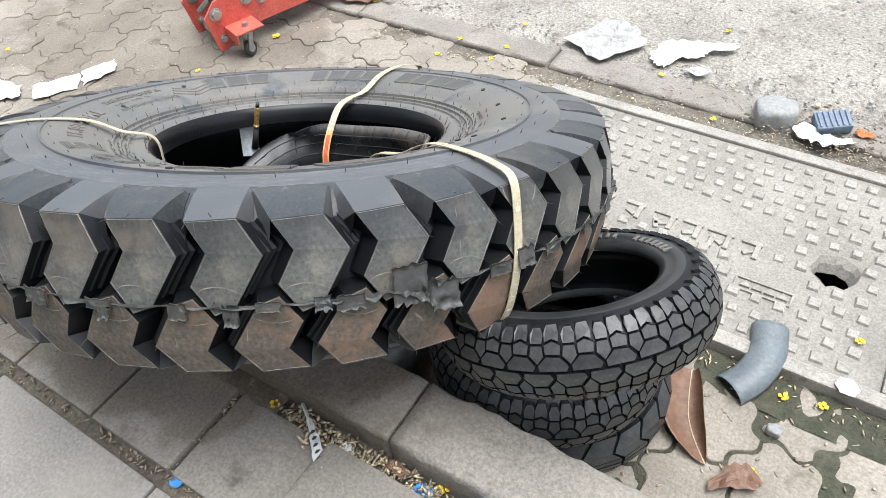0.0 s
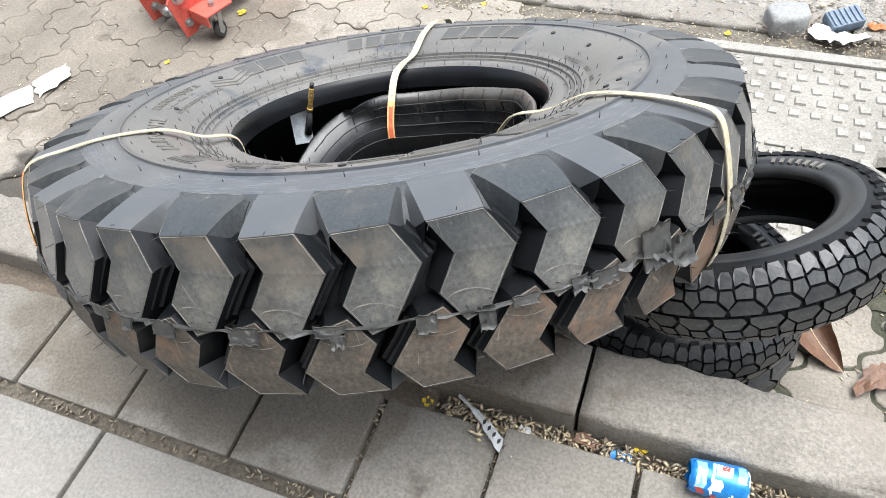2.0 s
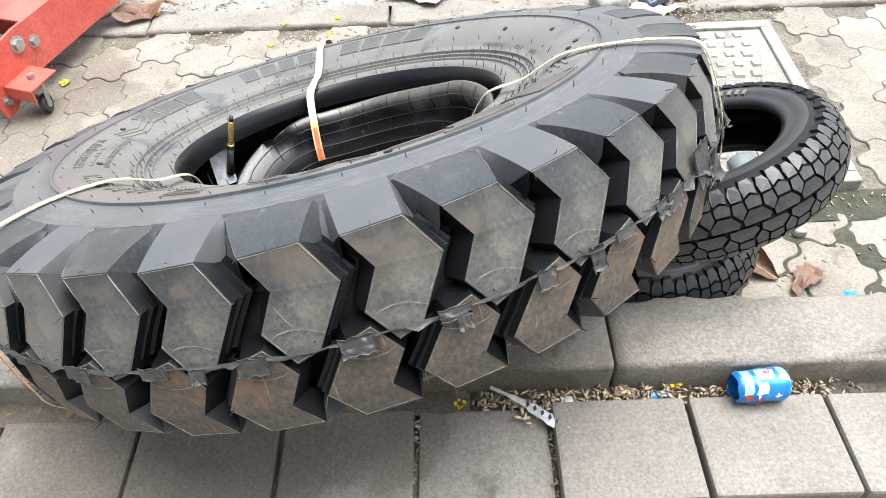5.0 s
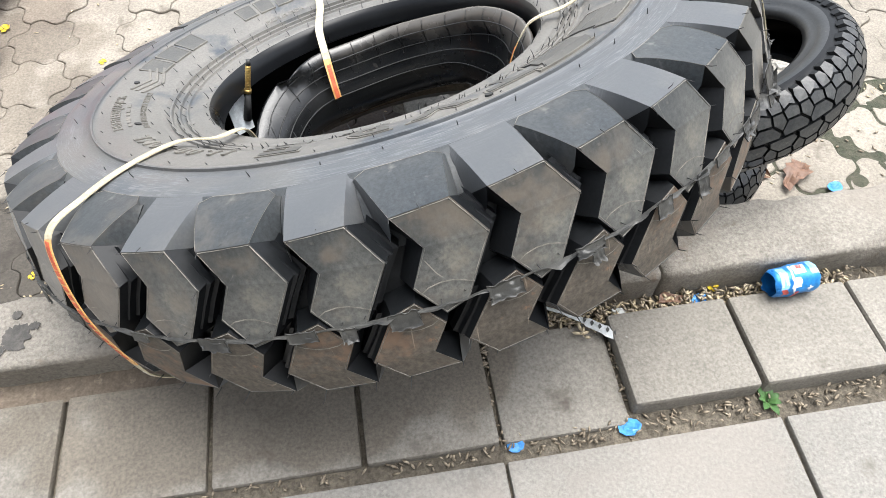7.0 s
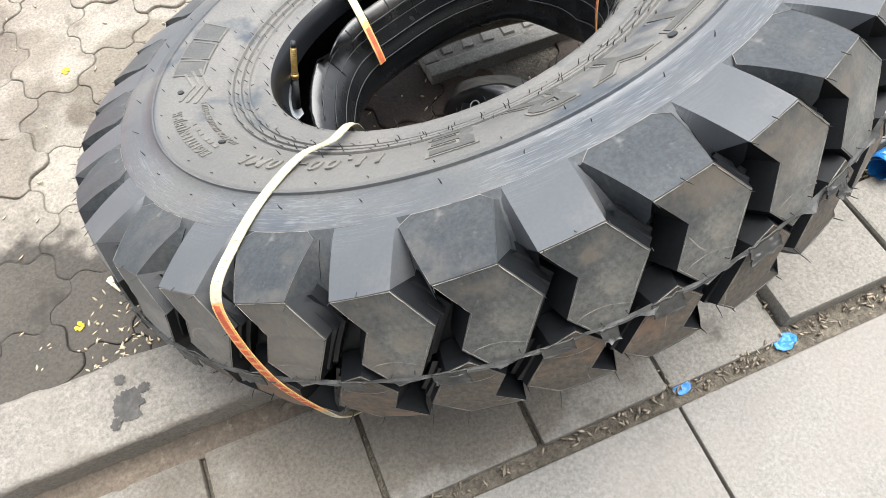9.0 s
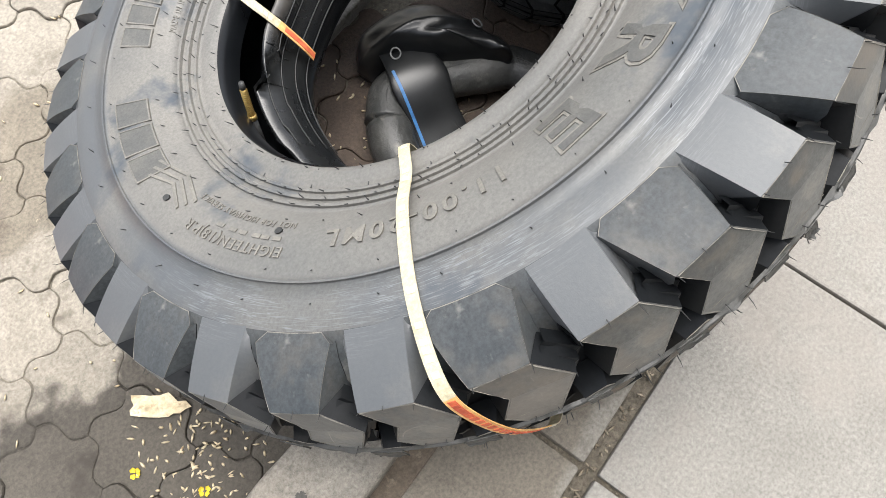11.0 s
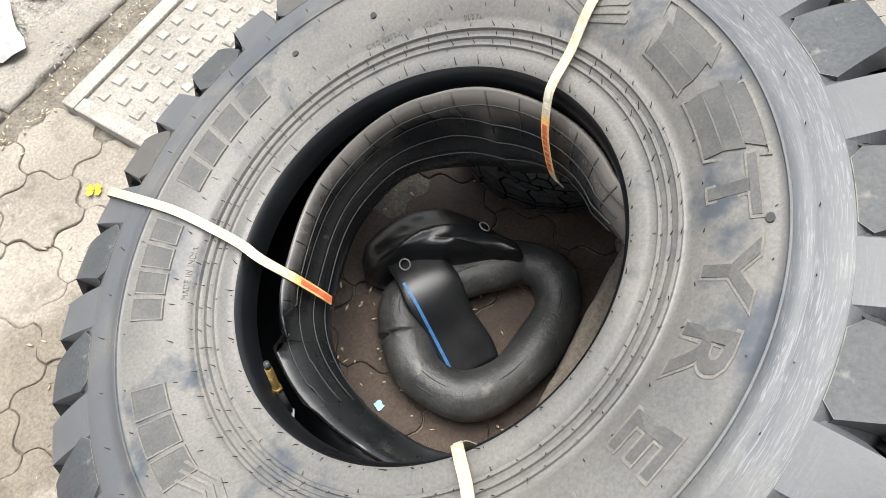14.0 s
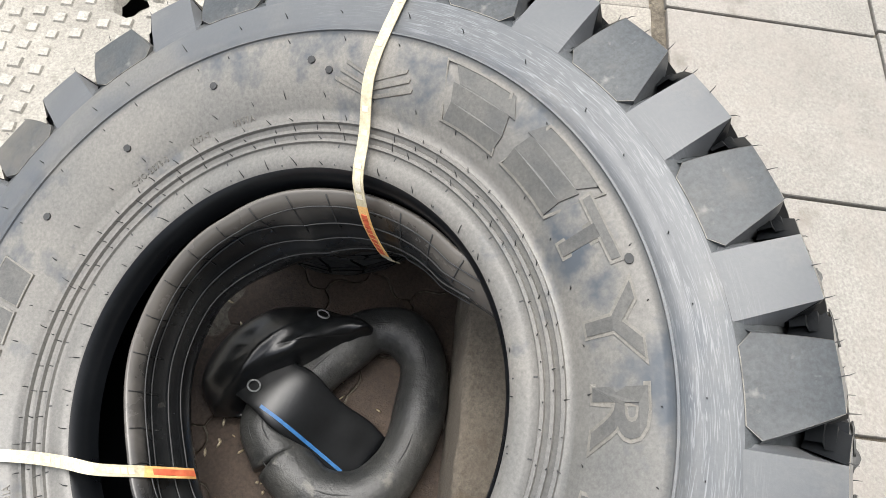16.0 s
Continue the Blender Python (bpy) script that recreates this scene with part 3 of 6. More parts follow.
OUT = [(0.250, -0.036), (0.2505, -0.022), (0.253, -0.010), (0.259, 0.000), (0.268, 0.0045), (0.279, 0.0045), (0.288, 0.0035),
       (0.2890, 0.0068), (0.2925, 0.0070), (0.2935, 0.0042), (0.2985, 0.0062), (0.2993, 0.0106), (0.3030, 0.0110), (0.3040, 0.0078), (0.3090, 0.0102), (0.3098, 0.0150), (0.3135, 0.0154), (0.3145, 0.0120),
       (0.325, 0.0205), (0.340, 0.0300), (0.360, 0.0385), (0.380, 0.0435), (0.400, 0.0460), (0.4085, 0.0463), (0.4089, 0.0487), (0.4112, 0.0487), (0.4116, 0.0450), (0.430, 0.0465), (0.447, 0.0458),
       (0.4595, 0.0440), (0.4680, 0.0400), (0.482, 0.0300), (0.498, 0.0110), (0.511, -0.0180), (0.5195, -0.0460), (0.5235, MID)]
LOW = [(0.521, -0.082), (0.510, -0.102), (0.492, -0.140), (0.474, -0.172), (0.455, -0.196), (0.430, -0.218), (0.400, -0.232), (0.360, -0.236), (0.325, -0.224), (0.290, -0.203), (0.268, -0.188), (0.255, -0.172), (0.250, -0.145)]
INN = [(0.262, -0.142), (0.30, -0.180), (0.36, -0.205), (0.42, -0.195), (0.462, -0.150), (0.485, -0.105), (0.493, MID), (0.485, -0.035), (0.455, 0.000), (0.42, 0.015), (0.36, 0.010), (0.30, -0.014), (0.262, -0.040)]
cv, cf = revolve(OUT + LOW, 192, closed=False)
carcass = obj("carcass", cv, [tuple(f) for f in cf], M_RUB, tyre, "dusty black rubber sidewalls and tread base")
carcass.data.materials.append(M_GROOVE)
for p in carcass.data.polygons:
    # tread floor takes the blackened groove colour, shade included
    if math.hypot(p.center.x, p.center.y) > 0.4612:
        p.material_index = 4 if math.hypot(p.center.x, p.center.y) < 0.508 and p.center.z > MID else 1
    rr = math.hypot(p.center.x, p.center.y)
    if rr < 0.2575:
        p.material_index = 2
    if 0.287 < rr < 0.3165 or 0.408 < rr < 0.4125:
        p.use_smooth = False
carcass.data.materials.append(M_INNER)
carcass.data.materials.append(M_MUD)
carcass.data.materials.append(M_LUGTOP)
for p in carcass.data.polygons:
    if p.center.z < -0.125 and math.hypot(p.center.x, p.center.y) < 0.30 and 25 < math.degrees(math.atan2(p.center.y, p.center.x)) < 112:
        p.material_index = 3
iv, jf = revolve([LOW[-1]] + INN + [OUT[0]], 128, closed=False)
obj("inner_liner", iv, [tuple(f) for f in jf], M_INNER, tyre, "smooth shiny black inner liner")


def side_h(r):
    return lerp_table(OUT[2:29], r)


FACE_R = [(-0.07, 0.5535), (-0.045, 0.551), (-0.006, 0.545), (0.035, 0.533)]


def face_r(h):
    return lerp_table(FACE_R, h)


def lug_mesh(name, pad):
    """One lug of the upper row, its outer corner at angle 0."""
    face = [(-6.2, 0.030), (0.0, 0.033), (2.8, -0.008), (-0.9, -0.068), (-3.4, -0.077), (-5.9, -0.042), (-3.8, -0.004)]
    mid = (sum(a for a, _ in face) / 7 + 0.3, sum(h for _, h in face) / 7)
    bm = bmesh.new()
    V, F = bm.verts.new, bm.faces.new

    def patch(rows, index, smooth=True):
        """A sheet through rows of points, with vertices of its own."""
        grid = [[V(p) for p in row] for row in rows]
        for ra, rb in zip(grid, grid[1:]):
            for k in range(len(ra) - 1):
                fc = F((ra[k], ra[k + 1], rb[k + 1], rb[k]))
                fc.material_index, fc.smooth = index, smooth

    # upper side, from the shoulder out to the rim of the face
    NU, NV = 8, 6
    a_in, a_out = ((-9.2, 1.3), (-6.2, 0.0)) if pad else ((-7.6, 0.3), (-6.2, 0.0))

    def top_at(u, v):
        a0, a1 = a_in[0] + (a_out[0] - a_in[0]) * v, a_in[1] + (a_out[1] - a_in[1]) * v
        r_in = 0.4600 + 0.012 * max(0.0, (abs(2 * u - 1) - 0.76) / 0.24) ** 2.2 if pad else 0.4480
        h0, h1 = 0.0440 if pad else 0.0446, 0.030 + 0.003 * u
        return a0 + (a1 - a0) * u, r_in + (face_r(h1) - r_in) * v, h0 + (h1 - h0) * v + 0.010 * v * (1 - v)

    patch([[pol(*top_at(u / NU, v / NV)) for u in range(NU + 1)] for v in range(NV + 1)], 2)
    if pad:
        patch([[pol(a, r - 0.003 * k, h - 0.012 * k) for a, r, h in (top_at(u / NU, 0) for u in range(NU + 1))] for k in (0, 1)], 2, False)
    top = [V(pol(a, face_r(h), h)) for a, h in face]
    base = []
    for a, h in face:
        da, dh = a - mid[0], h - mid[1]
        base.append(V(pol(a + 1.25 * (1 if da > 0 else -1) * min(1, abs(da) / 2.0), face_r(h) - 0.030, h + 0.004 * (1 if dh > 0 else -1) - (0.024 if h > 0.02 else 0.0))))
    F((top[0], top[1], top[2], top[6]))
    F((top[6], top[2], top[3], top[4], top[5]))
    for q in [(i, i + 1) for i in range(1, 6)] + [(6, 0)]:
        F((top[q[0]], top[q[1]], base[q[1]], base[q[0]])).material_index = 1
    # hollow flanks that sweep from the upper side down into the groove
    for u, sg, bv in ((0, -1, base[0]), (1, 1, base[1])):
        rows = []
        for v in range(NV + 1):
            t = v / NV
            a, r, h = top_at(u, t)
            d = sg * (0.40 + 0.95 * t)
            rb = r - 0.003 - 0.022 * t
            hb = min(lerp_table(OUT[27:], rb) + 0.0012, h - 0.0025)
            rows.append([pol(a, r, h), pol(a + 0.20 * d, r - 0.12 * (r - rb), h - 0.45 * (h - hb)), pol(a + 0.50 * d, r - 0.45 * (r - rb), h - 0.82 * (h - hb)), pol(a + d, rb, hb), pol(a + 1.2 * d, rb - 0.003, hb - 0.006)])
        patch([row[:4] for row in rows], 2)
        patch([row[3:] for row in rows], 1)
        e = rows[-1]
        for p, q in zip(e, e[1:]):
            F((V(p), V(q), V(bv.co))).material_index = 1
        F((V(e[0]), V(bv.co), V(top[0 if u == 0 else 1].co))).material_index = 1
    bmesh.ops.remove_doubles(bm, verts=bm.verts, dist=2e-5)
    bmesh.ops.recalc_face_normals(bm, faces=bm.faces)
    for e in bm.edges:
        e.smooth = len(e.link_faces) == 2 and e.calc_face_angle(0.0) < 0.42
    o = part(name, bm, M_LUG, tyre)
    for p in o.data.polygons:
        p.use_smooth = p.material_index == 2
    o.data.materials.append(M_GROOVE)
    o.data.materials.append(M_LUGTOP if pad else M_RUB)
    # pale torn mould line round the face
    c = Vector((0, 0, 0))
    loop3 = [pol(a, face_r(h), h) for a, h in face]
    for p in loop3:
        c += p / 7
    out = c.normalized()
    bm = bmesh.new()
    rnd3 = random.Random(17 if pad else 18)
    rows = []
    for i, p in enumerate(loop3):
        q = loop3[(i + 1) % 7]
        for k in range(6):
            s = p.lerp(q, k / 6)
            d = (c - s).normalized()
            w = rnd3.uniform(0.0007, 0.0016)
            lift = rnd3.uniform(0.0003, 0.0010)
            rows.append([bm.verts.new(s + d * 0.0010 - out * 0.0006), bm.verts.new(s + d * (0.0012 + w / 2) + out * lift), bm.verts.new(s + d * (0.0014 + w) - out * 0.0004)])
    for a, b2 in zip(rows, rows[1:] + rows[:1]):
        for k in range(2):
            bm.faces.new((a[k], a[k + 1], b2[k + 1], b2[k]))
    arc = [(-5.2, -0.049), (-4.4, -0.0445), (-3.2, -0.0425), (-2.0, -0.0435), (-0.9, -0.0475), (0.0, -0.052)]
    rows = [[bm.verts.new(pol(a, face_r(h + w) + 0.0005, h + w)) for w in (0.0, 0.0012)] for a, h in arc]
    for a, b2 in zip(rows, rows[1:]):
        bm.faces.new((a[0], a[1], b2[1], b2[0]))
    if pad:
        ring = [top_at(0, 1 - k / 6) for k in range(6)] + [top_at(k / 8, 0) for k in range(9)] + [top_at(1, k / 6) for k in range(1, 7)]
        rows = [[bm.verts.new(pol(a, r, h + up)) for up in (-0.0006, 0.0005)] + [bm.verts.new(pol(a + (-2.9 - a) * 0.0022, r + (0.50 - r) * 0.022, h + 0.0003))] for a, r, h in ring]
        for a, b2 in zip(rows, rows[1:]):
            for k in range(2):
                bm.faces.new((a[k], a[k + 1], b2[k + 1], b2[k]))
    part("mould_line", bm, M_EDGE, o, "pale torn mould line")
    # stepped ledges down the side of the groove
    bm = bmesh.new()
    rows = []
    for a, h in [(0.3, 0.022), (2.8, -0.008), (1.0, -0.034), (-0.6, -0.060)]:
        rows.append([bm.verts.new(pol(a + da, face_r(h) + dr, h)) for da, dr in ((0.25, -0.009), (0.80, -0.010), (0.90, -0.018), (1.45, -0.019), (1.55, -0.032))])
    for a, b2 in zip(rows, rows[1:]):
        for k in range(4):
            bm.faces.new((a[k], a[k + 1], b2[k + 1], b2[k]))
    part("groove_ledge", bm, M_GROOVE, o)
    return o


N_PITCH = 18
STEP = 360 / N_PITCH
PHASE_UP, PHASE_LOW = -85.0, -84.2
pad_lug = lug_mesh("lug", True)
flat_lug = lug_mesh("lug", False)
LOWER = Matrix.Translation((0, 0, 2 * MID)) @ Matrix.Rotation(math.pi, 4, "X")
low_pad, low_flat = pad_lug.data.copy(), flat_lug.data.copy()
for me in (low_pad, low_flat):
    me.materials[0] = M_LUGLOW
pad_line, flat_line = pad_lug.children[0].data, flat_lug.children[0].data


pad_step, flat_step = pad_lug.children[1].data, flat_lug.children[1].data


def line_on(lug_ob, data):
    for nm, me in (("mould_line", data), ("groove_ledge", pad_step if data is pad_line else flat_step)):
        o = new(nm, me)
        o.parent = lug_ob


# the pitch of the lugs is not even all round
PITCH_OFF = [(0, 0.0), (140, 0.0), (180, -4.0), (195, -4.6), (205, -4.6), (215, -2.7), (225, -2.5), (235, -0.6), (245, 0.0), (360, 0.0)]


def pitch(a):
    return a + lerp_table(PITCH_OFF, a % 360)


for k in range(N_PITCH):
    for data, off in ((pad_lug.data, 0.0), (flat_lug.data, STEP / 2)):
        jit = random.uniform(-0.25, 0.25)
        a = radians(pitch(PHASE_UP + k * STEP + off) + jit)
        if k == 0:
            o = pad_lug if off == 0 else flat_lug
        else:
            o = new("lug", data)
            o.parent = tyre
            line_on(o, flat_line if off else pad_line)
        o.matrix_basis = Matrix.Rotation(a, 4, "Z")
        o = new("lug", low_pad if off else low_flat)
        o.parent = tyre
        line_on(o, pad_line if off else flat_line)
        o.matrix_basis = Matrix.Rotation(radians(pitch(PHASE_LOW + k * STEP + off) + jit), 4, "Z") @ LOWER

# ---- small tyres beside the kerb ----
def small_tyre(m, label, R, W, rim, tread, seg=120):
    """A two-wheeler tyre: carcass, liner and tread blocks."""
    ob = thing("scooter_tyre", m, label, "tyre", "small tyres stacked beside the kerb")
    hw = W / 2
    out = [(rim, -hw * 0.62), (rim - 0.004, -hw * 0.80), (rim + 0.008, -hw * 0.96), (rim + 0.016, -hw * 0.93), (rim + 0.019, -hw * 0.99), (R - 0.045, -hw * 1.0), (R - 0.022, -hw * 0.86), (R - 0.009, -hw * 0.5), (R - 0.005, 0)]
    out += [(r, -h) for r, h in reversed(out[:-1])]
    inn = [(rim + 0.012, hw * 0.55), (R - 0.05, hw * 0.72), (R - 0.022, hw * 0.35), (R - 0.018, 0), (R - 0.022, -hw * 0.35), (R - 0.05, -hw * 0.72), (rim + 0.012, -hw * 0.55)]
    v, f = revolve(out, seg, False)
    body = obj("carcass", v, f, M_SMALL, ob)
    # groove floor between the blocks, shade painted in with the black
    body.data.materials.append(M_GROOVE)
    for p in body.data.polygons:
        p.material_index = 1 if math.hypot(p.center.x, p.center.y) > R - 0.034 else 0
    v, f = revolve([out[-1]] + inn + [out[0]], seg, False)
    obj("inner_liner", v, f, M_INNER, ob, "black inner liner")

    def surf(a, s):
        """Point at angle a (deg) and s across from -1 to 1 on the tread, and how far out it lies."""
        th = s * 1.18
        return a, R - 0.040 * (1 - math.cos(th)) * 1.05, hw * 1.02 * math.sin(th) / math.sin(1.18)

    def block(poly, lift=0.0055):
        bm = bmesh.new()
        ca, cs = sum(p[0] for p in poly) / len(poly), sum(p[1] for p in poly) / len(poly)
        topv, basev = [], []
        for a, s in poly:
            aa, r, h = surf(a, s)
            topv.append(bm.verts.new(pol(aa, r, h)))
            aa, r, h = surf(ca + (a - ca) * 1.06, cs + (s - cs) * 1.06)
            basev.append(bm.verts.new(pol(aa, r - lift - 0.004, h * 0.97)))
        bm.faces.new(topv)
        n = len(poly)
        for i in range(n):
            bm.faces.new((topv[i], topv[(i + 1) % n], basev[(i + 1) % n], basev[i]))
        o = part("tread_block", bm, M_SMALLTOP, ob)
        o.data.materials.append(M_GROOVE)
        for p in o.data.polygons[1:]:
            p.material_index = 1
        return o

    if tread == "block":
        n = 31
        st = 360 / n
        protos = []
        for sg in (-1, 1):
            sh = 0.0 if sg < 0 else 0.5 * st

            def q(*pts, sg=sg, sh=sh):
                pl = [(a * st + sh, s * sg) for a, s in pts]
                protos.append(block(pl if sg < 0 else pl[::-1]))
            q((-0.44, 0.03), (0.36, 0.03), (0.45, 0.12), (0.22, 0.29), (-0.20, 0.31), (-0.46, 0.15))
            q((0.30, 0.33), (0.52, 0.17), (0.72, 0.32), (0.68, 0.52), (0.35, 0.52))
            q((-0.22, 0.36), (0.22, 0.35), (0.26, 0.53), (0.0, 0.61), (-0.24, 0.54))
            q((-0.22, 0.60), (0.0, 0.67), (0.20, 0.61), (0.22, 0.80), (0.16, 1.02), (-0.18, 1.0), (-0.25, 0.80))
            q((0.34, 0.57), (0.69, 0.57), (0.73, 0.76), (0.64, 0.93), (0.40, 0.93), (0.30, 0.76))
    else:
        n = 22
        st = 360 / n
        protos = [block([(-0.45 * st, -0.03), (0.45 * st, -0.03), (0.45 * st, -0.16), (-0.45 * st, -0.16)], 0.003),
                  block([(-0.45 * st, 0.03), (0.45 * st, 0.03), (0.45 * st, 0.16), (-0.45 * st, 0.16)], 0.003),
                  block([(-0.46 * st, -0.19), (0.42 * st, -0.19), (0.12 * st, -0.45), (0.40 * st, -0.92), (-0.44 * st, -0.92), (-0.78 * st, -0.45)], 0.003),
                  block([(-0.46 * st, 0.19), (0.42 * st, 0.19), (0.12 * st, 0.45), (0.40 * st, 0.92), (-0.44 * st, 0.92), (-0.78 * st, 0.45)], 0.003)]
    for p in protos:
        for k in range(1, n):
            q = new("tread_block", p.data)
            q.parent = ob
            q.matrix_basis = Matrix.Rotation(radians(k * st), 4, "Z")
    for k in range(26):
        if k % 9 in (7, 8):
            continue
        bm = bmesh.new()
        a0 = k * 5.0
        for (aa, bb) in ((0, 2.2),):
            r0, r1 = R - 0.068, R - 0.052
            z = hw * 1.0
            vs = [bm.verts.new(pol(a0 + da + sh, r, z + dz)) for dz in (-0.002, 0.0012) for da, r, sh in ((0, r0, 0), (bb, r0, 0), (bb, r1, 1.2), (0, r1, 1.2))]
            for q in ((4, 5, 6, 7), (0, 1, 5, 4), (1, 2, 6, 5), (2, 3, 7, 6), (3, 0, 4, 7)):
                bm.faces.new([vs[i] for i in q])
        part("sidewall_mark", bm, M_MARK, ob)
    return ob


def tilt(c, n, spin=0.0):
    q = Vector((0, 0, 1)).rotation_difference(Vector(n))
    return Matrix.Translation(c) @ q.to_matrix().to_4x4() @ Matrix.Rotation(radians(spin), 4, "Z")


top_n = Vector((-0.42, 0.38, 1)).normalized()
small_tyre(tilt(Vector((0.583, 0.275, 0.405)) - 0.044 * top_n, top_n, 40), "black scooter tyre with block tread leaning on the stack", 0.212, 0.108, 0.133, "block")
small_tyre(tilt((0.540, 0.292, 0.185), (-0.05, 0.12, 1), 10), "black scooter tyre with block tread in the middle of the stack", 0.205, 0.105, 0.130, "block")
small_tyre(tilt((0.562, 0.325, 0.058), (0.0, 0.03, 1), 90), "dark grey scooter tyre with grooved road tread on the pavers", 0.205, 0.112, 0.130, "road")


# ---- trolley jack ----
jack = thing("trolley_jack", Matrix.Translation((-1.035, 0.992, 0)) @ Matrix.Rotation(radians(72), 4, "Z"), "red steel trolley jack with small caster wheels on the pavers", "jack")


def jack_plate(y, name="side_plate"):
    bm = bmesh.new()
    out = [(-0.045, 0.020), (-0.010, 0.020), (0.05, 0.060), (0.13, 0.065), (0.62, 0.065), (0.62, 0.200), (0.10, 0.200), (-0.02, 0.185), (-0.065, 0.140)]
    t = 0.004
    a = [bm.verts.new((x, y - t, z)) for x, z in out]
    b = [bm.verts.new((x, y + t, z)) for x, z in out]
    bm.faces.new(a)
    bm.faces.new(list(reversed(b)))
    n = len(out)
    for i in range(n):
        bm.faces.new((a[i], b[i], b[(i + 1) % n], a[(i + 1) % n]))
    p = part(name, bm, M_RED, jack, "red painted steel")
    for x, z, r in ((-0.025, 0.145, 0.016), (-0.022, 0.060, 0.010), (0.09, 0.160, 0.017), (0.14, 0.140, 0.013)):
        bm = bmesh.new()
        for sgn in (-1, 1):
            add_cyl(bm, r, r * 0.92, 0.012, Matrix.Translation((x, y + sgn * 0.009, z)) @ Matrix.Rotation(math.pi / 2, 4, "X"), 6)
            add_cyl(bm, r * 1.35, r * 1.35, 0.003, Matrix.Translation((x, y + sgn * 0.0045, z)) @ Matrix.Rotation(math.pi / 2, 4, "X"), 20)
        part("bolt", bm, M_STEEL, p, "steel bolt")


jack_plate(-0.085)
jack_plate(0.085)
bm = bmesh.new()
add_cyl(bm, 0.026, 0.026, 0.20, pose(0.12, 0, 0.09, 0, 90, 0), 20)
add_cyl(bm, 0.034, 0.034, 0.05, pose(0.03, 0, 0.09, 0, 90, 0), 20)
part("hydraulic_cylinder", bm, M_DARK, jack, "dark hydraulic cylinder", True)
bm = bmesh.new()
add_cyl(bm, 0.011, 0.011, 0.15, pose(-0.015, 0.0, 0.055, 90, 0, 0), 14)
add_cyl(bm, 0.017, 0.017, 0.03, pose(-0.015, 0.03, 0.055, 90, 0, 0), 14)
part("axle", bm, M_STEEL, jack, "steel axle", True)
bm = bmesh.new()
add_box(bm, (0.05, 0, 0.160), (0.10, 0.11, 0.04), bev=0.004)
part("pump_block", bm, M_DARK, jack, "greasy black pump block")
bm = bmesh.new()
add_cyl(bm, 0.009, 0.009, 0.30, pose(0.09, 0.02, 0.19, 0, 62, 0), 12)
part("handle_socket", bm, M_STEEL, jack, "steel handle socket", True)
bm = bmesh.new()
add_box(bm, (0.37, 0, 0.192), (0.46, 0.150, 0.008), bev=0.002)
part("top_plate", bm, M_RED, jack, "red painted steel cover")
for sy in (-1, 1):
    bm = bmesh.new()
    add_box(bm, (0.040, sy * 0.132, 0.094), (0.100, 0.086, 0.006), bev=0.002)
    add_box(bm, (-0.008, sy * 0.132, 0.078), (0.005, 0.086, 0.036), bev=0.002)
    br = part("caster_bracket", bm, M_RED, jack, "red painted bracket")
    bm = bmesh.new()
    add_cyl(bm, 0.011, 0.010, 0.012, pose(0.042, sy * 0.138, 0.103), 6)
    part("bolt", bm, M_STEEL, br, "steel bolt")
    cst = new("caster")
    cst.parent = jack
    bm = bmesh.new()
    wm = pose(0.034, sy * 0.150, 0.026, 90, 0, 25)
    v, f = revolve([(0.012, -0.008), (0.022, -0.009), (0.026, -0.006), (0.026, 0.006), (0.022, 0.009), (0.012, 0.008)], 28)
    w = obj("wheel", [wm @ Vector(p) for p in v], f, M_DARK, cst, "black rubber caster wheel")
    bm = bmesh.new()
    add_cyl(bm, 0.0125, 0.0125, 0.019, wm, 18)
    part("hub", bm, M_STEEL, cst, "steel hub")
    bm = bmesh.new()
    for s2 in (-1, 1):
        add_box(bm, (0, 0, 0), (0.020, 0.003, 0.058), m=pose(0.034, sy * 0.150, 0.026, 0, 0, 25) @ pose(-0.004, s2 * 0.013, 0.028, 0, 16, 0))
    add_cyl(bm, 0.016, 0.016, 0.006, pose(0.036, sy * 0.146, 0.082), 18)
    part("fork", bm, M_STEEL, cst, "worn steel fork")


# ---- concrete chamber cover ----
CX0, CX1, CY0, CY1, CZ = 0.10, 1.12, 0.565, 1.235, 0.022
cover = thing("chamber_cover", pose(0, 0, 0), "worn concrete chamber cover with raised square studs and a broken hole", "chamber cover")
rnd = random.Random(5)
bm = bmesh.new()
hole = []
for i in range(18):
    a = 2 * math.pi * i / 18
    hole.append((0.948 + (0.048 + rnd.uniform(-0.007, 0.007)) * math.cos(a), 0.876 + (0.049 + rnd.uniform(-0.007, 0.007)) * math.sin(a)))
rect = [(CX0 + 0.035, CY0 + 0.035), (CX1 - 0.035, CY0 + 0.035), (CX1 - 0.035, CY1 - 0.035), (CX0 + 0.035, CY1 - 0.035)]
ov = [bm.verts.new((x, y, CZ - 0.004)) for x, y in rect]
hv = [bm.verts.new((x, y, CZ - 0.004 - rnd.uniform(0, 0.004))) for x, y in hole]
es = [bm.edges.new((ov[i], ov[(i + 1) % 4])) for i in range(4)] + [bm.edges.new((hv[i], hv[(i + 1) % 18])) for i in range(18)]
bmesh.ops.triangle_fill(bm, use_beauty=True, use_dissolve=False, edges=es)
h2 = [bm.verts.new((0.948 + (x - 0.948) * 0.90, 0.868 + (y - 0.876) * 0.82, CZ - 0.016 + 0.4 * rnd.uniform(-0.004, 0.004))) for x, y in hole]
h3 = [bm.verts.new((0.946 + (x - 0.948) * 0.80, 0.862 + (y - 0.876) * 0.66, CZ - 0.035)) for x, y in hole]
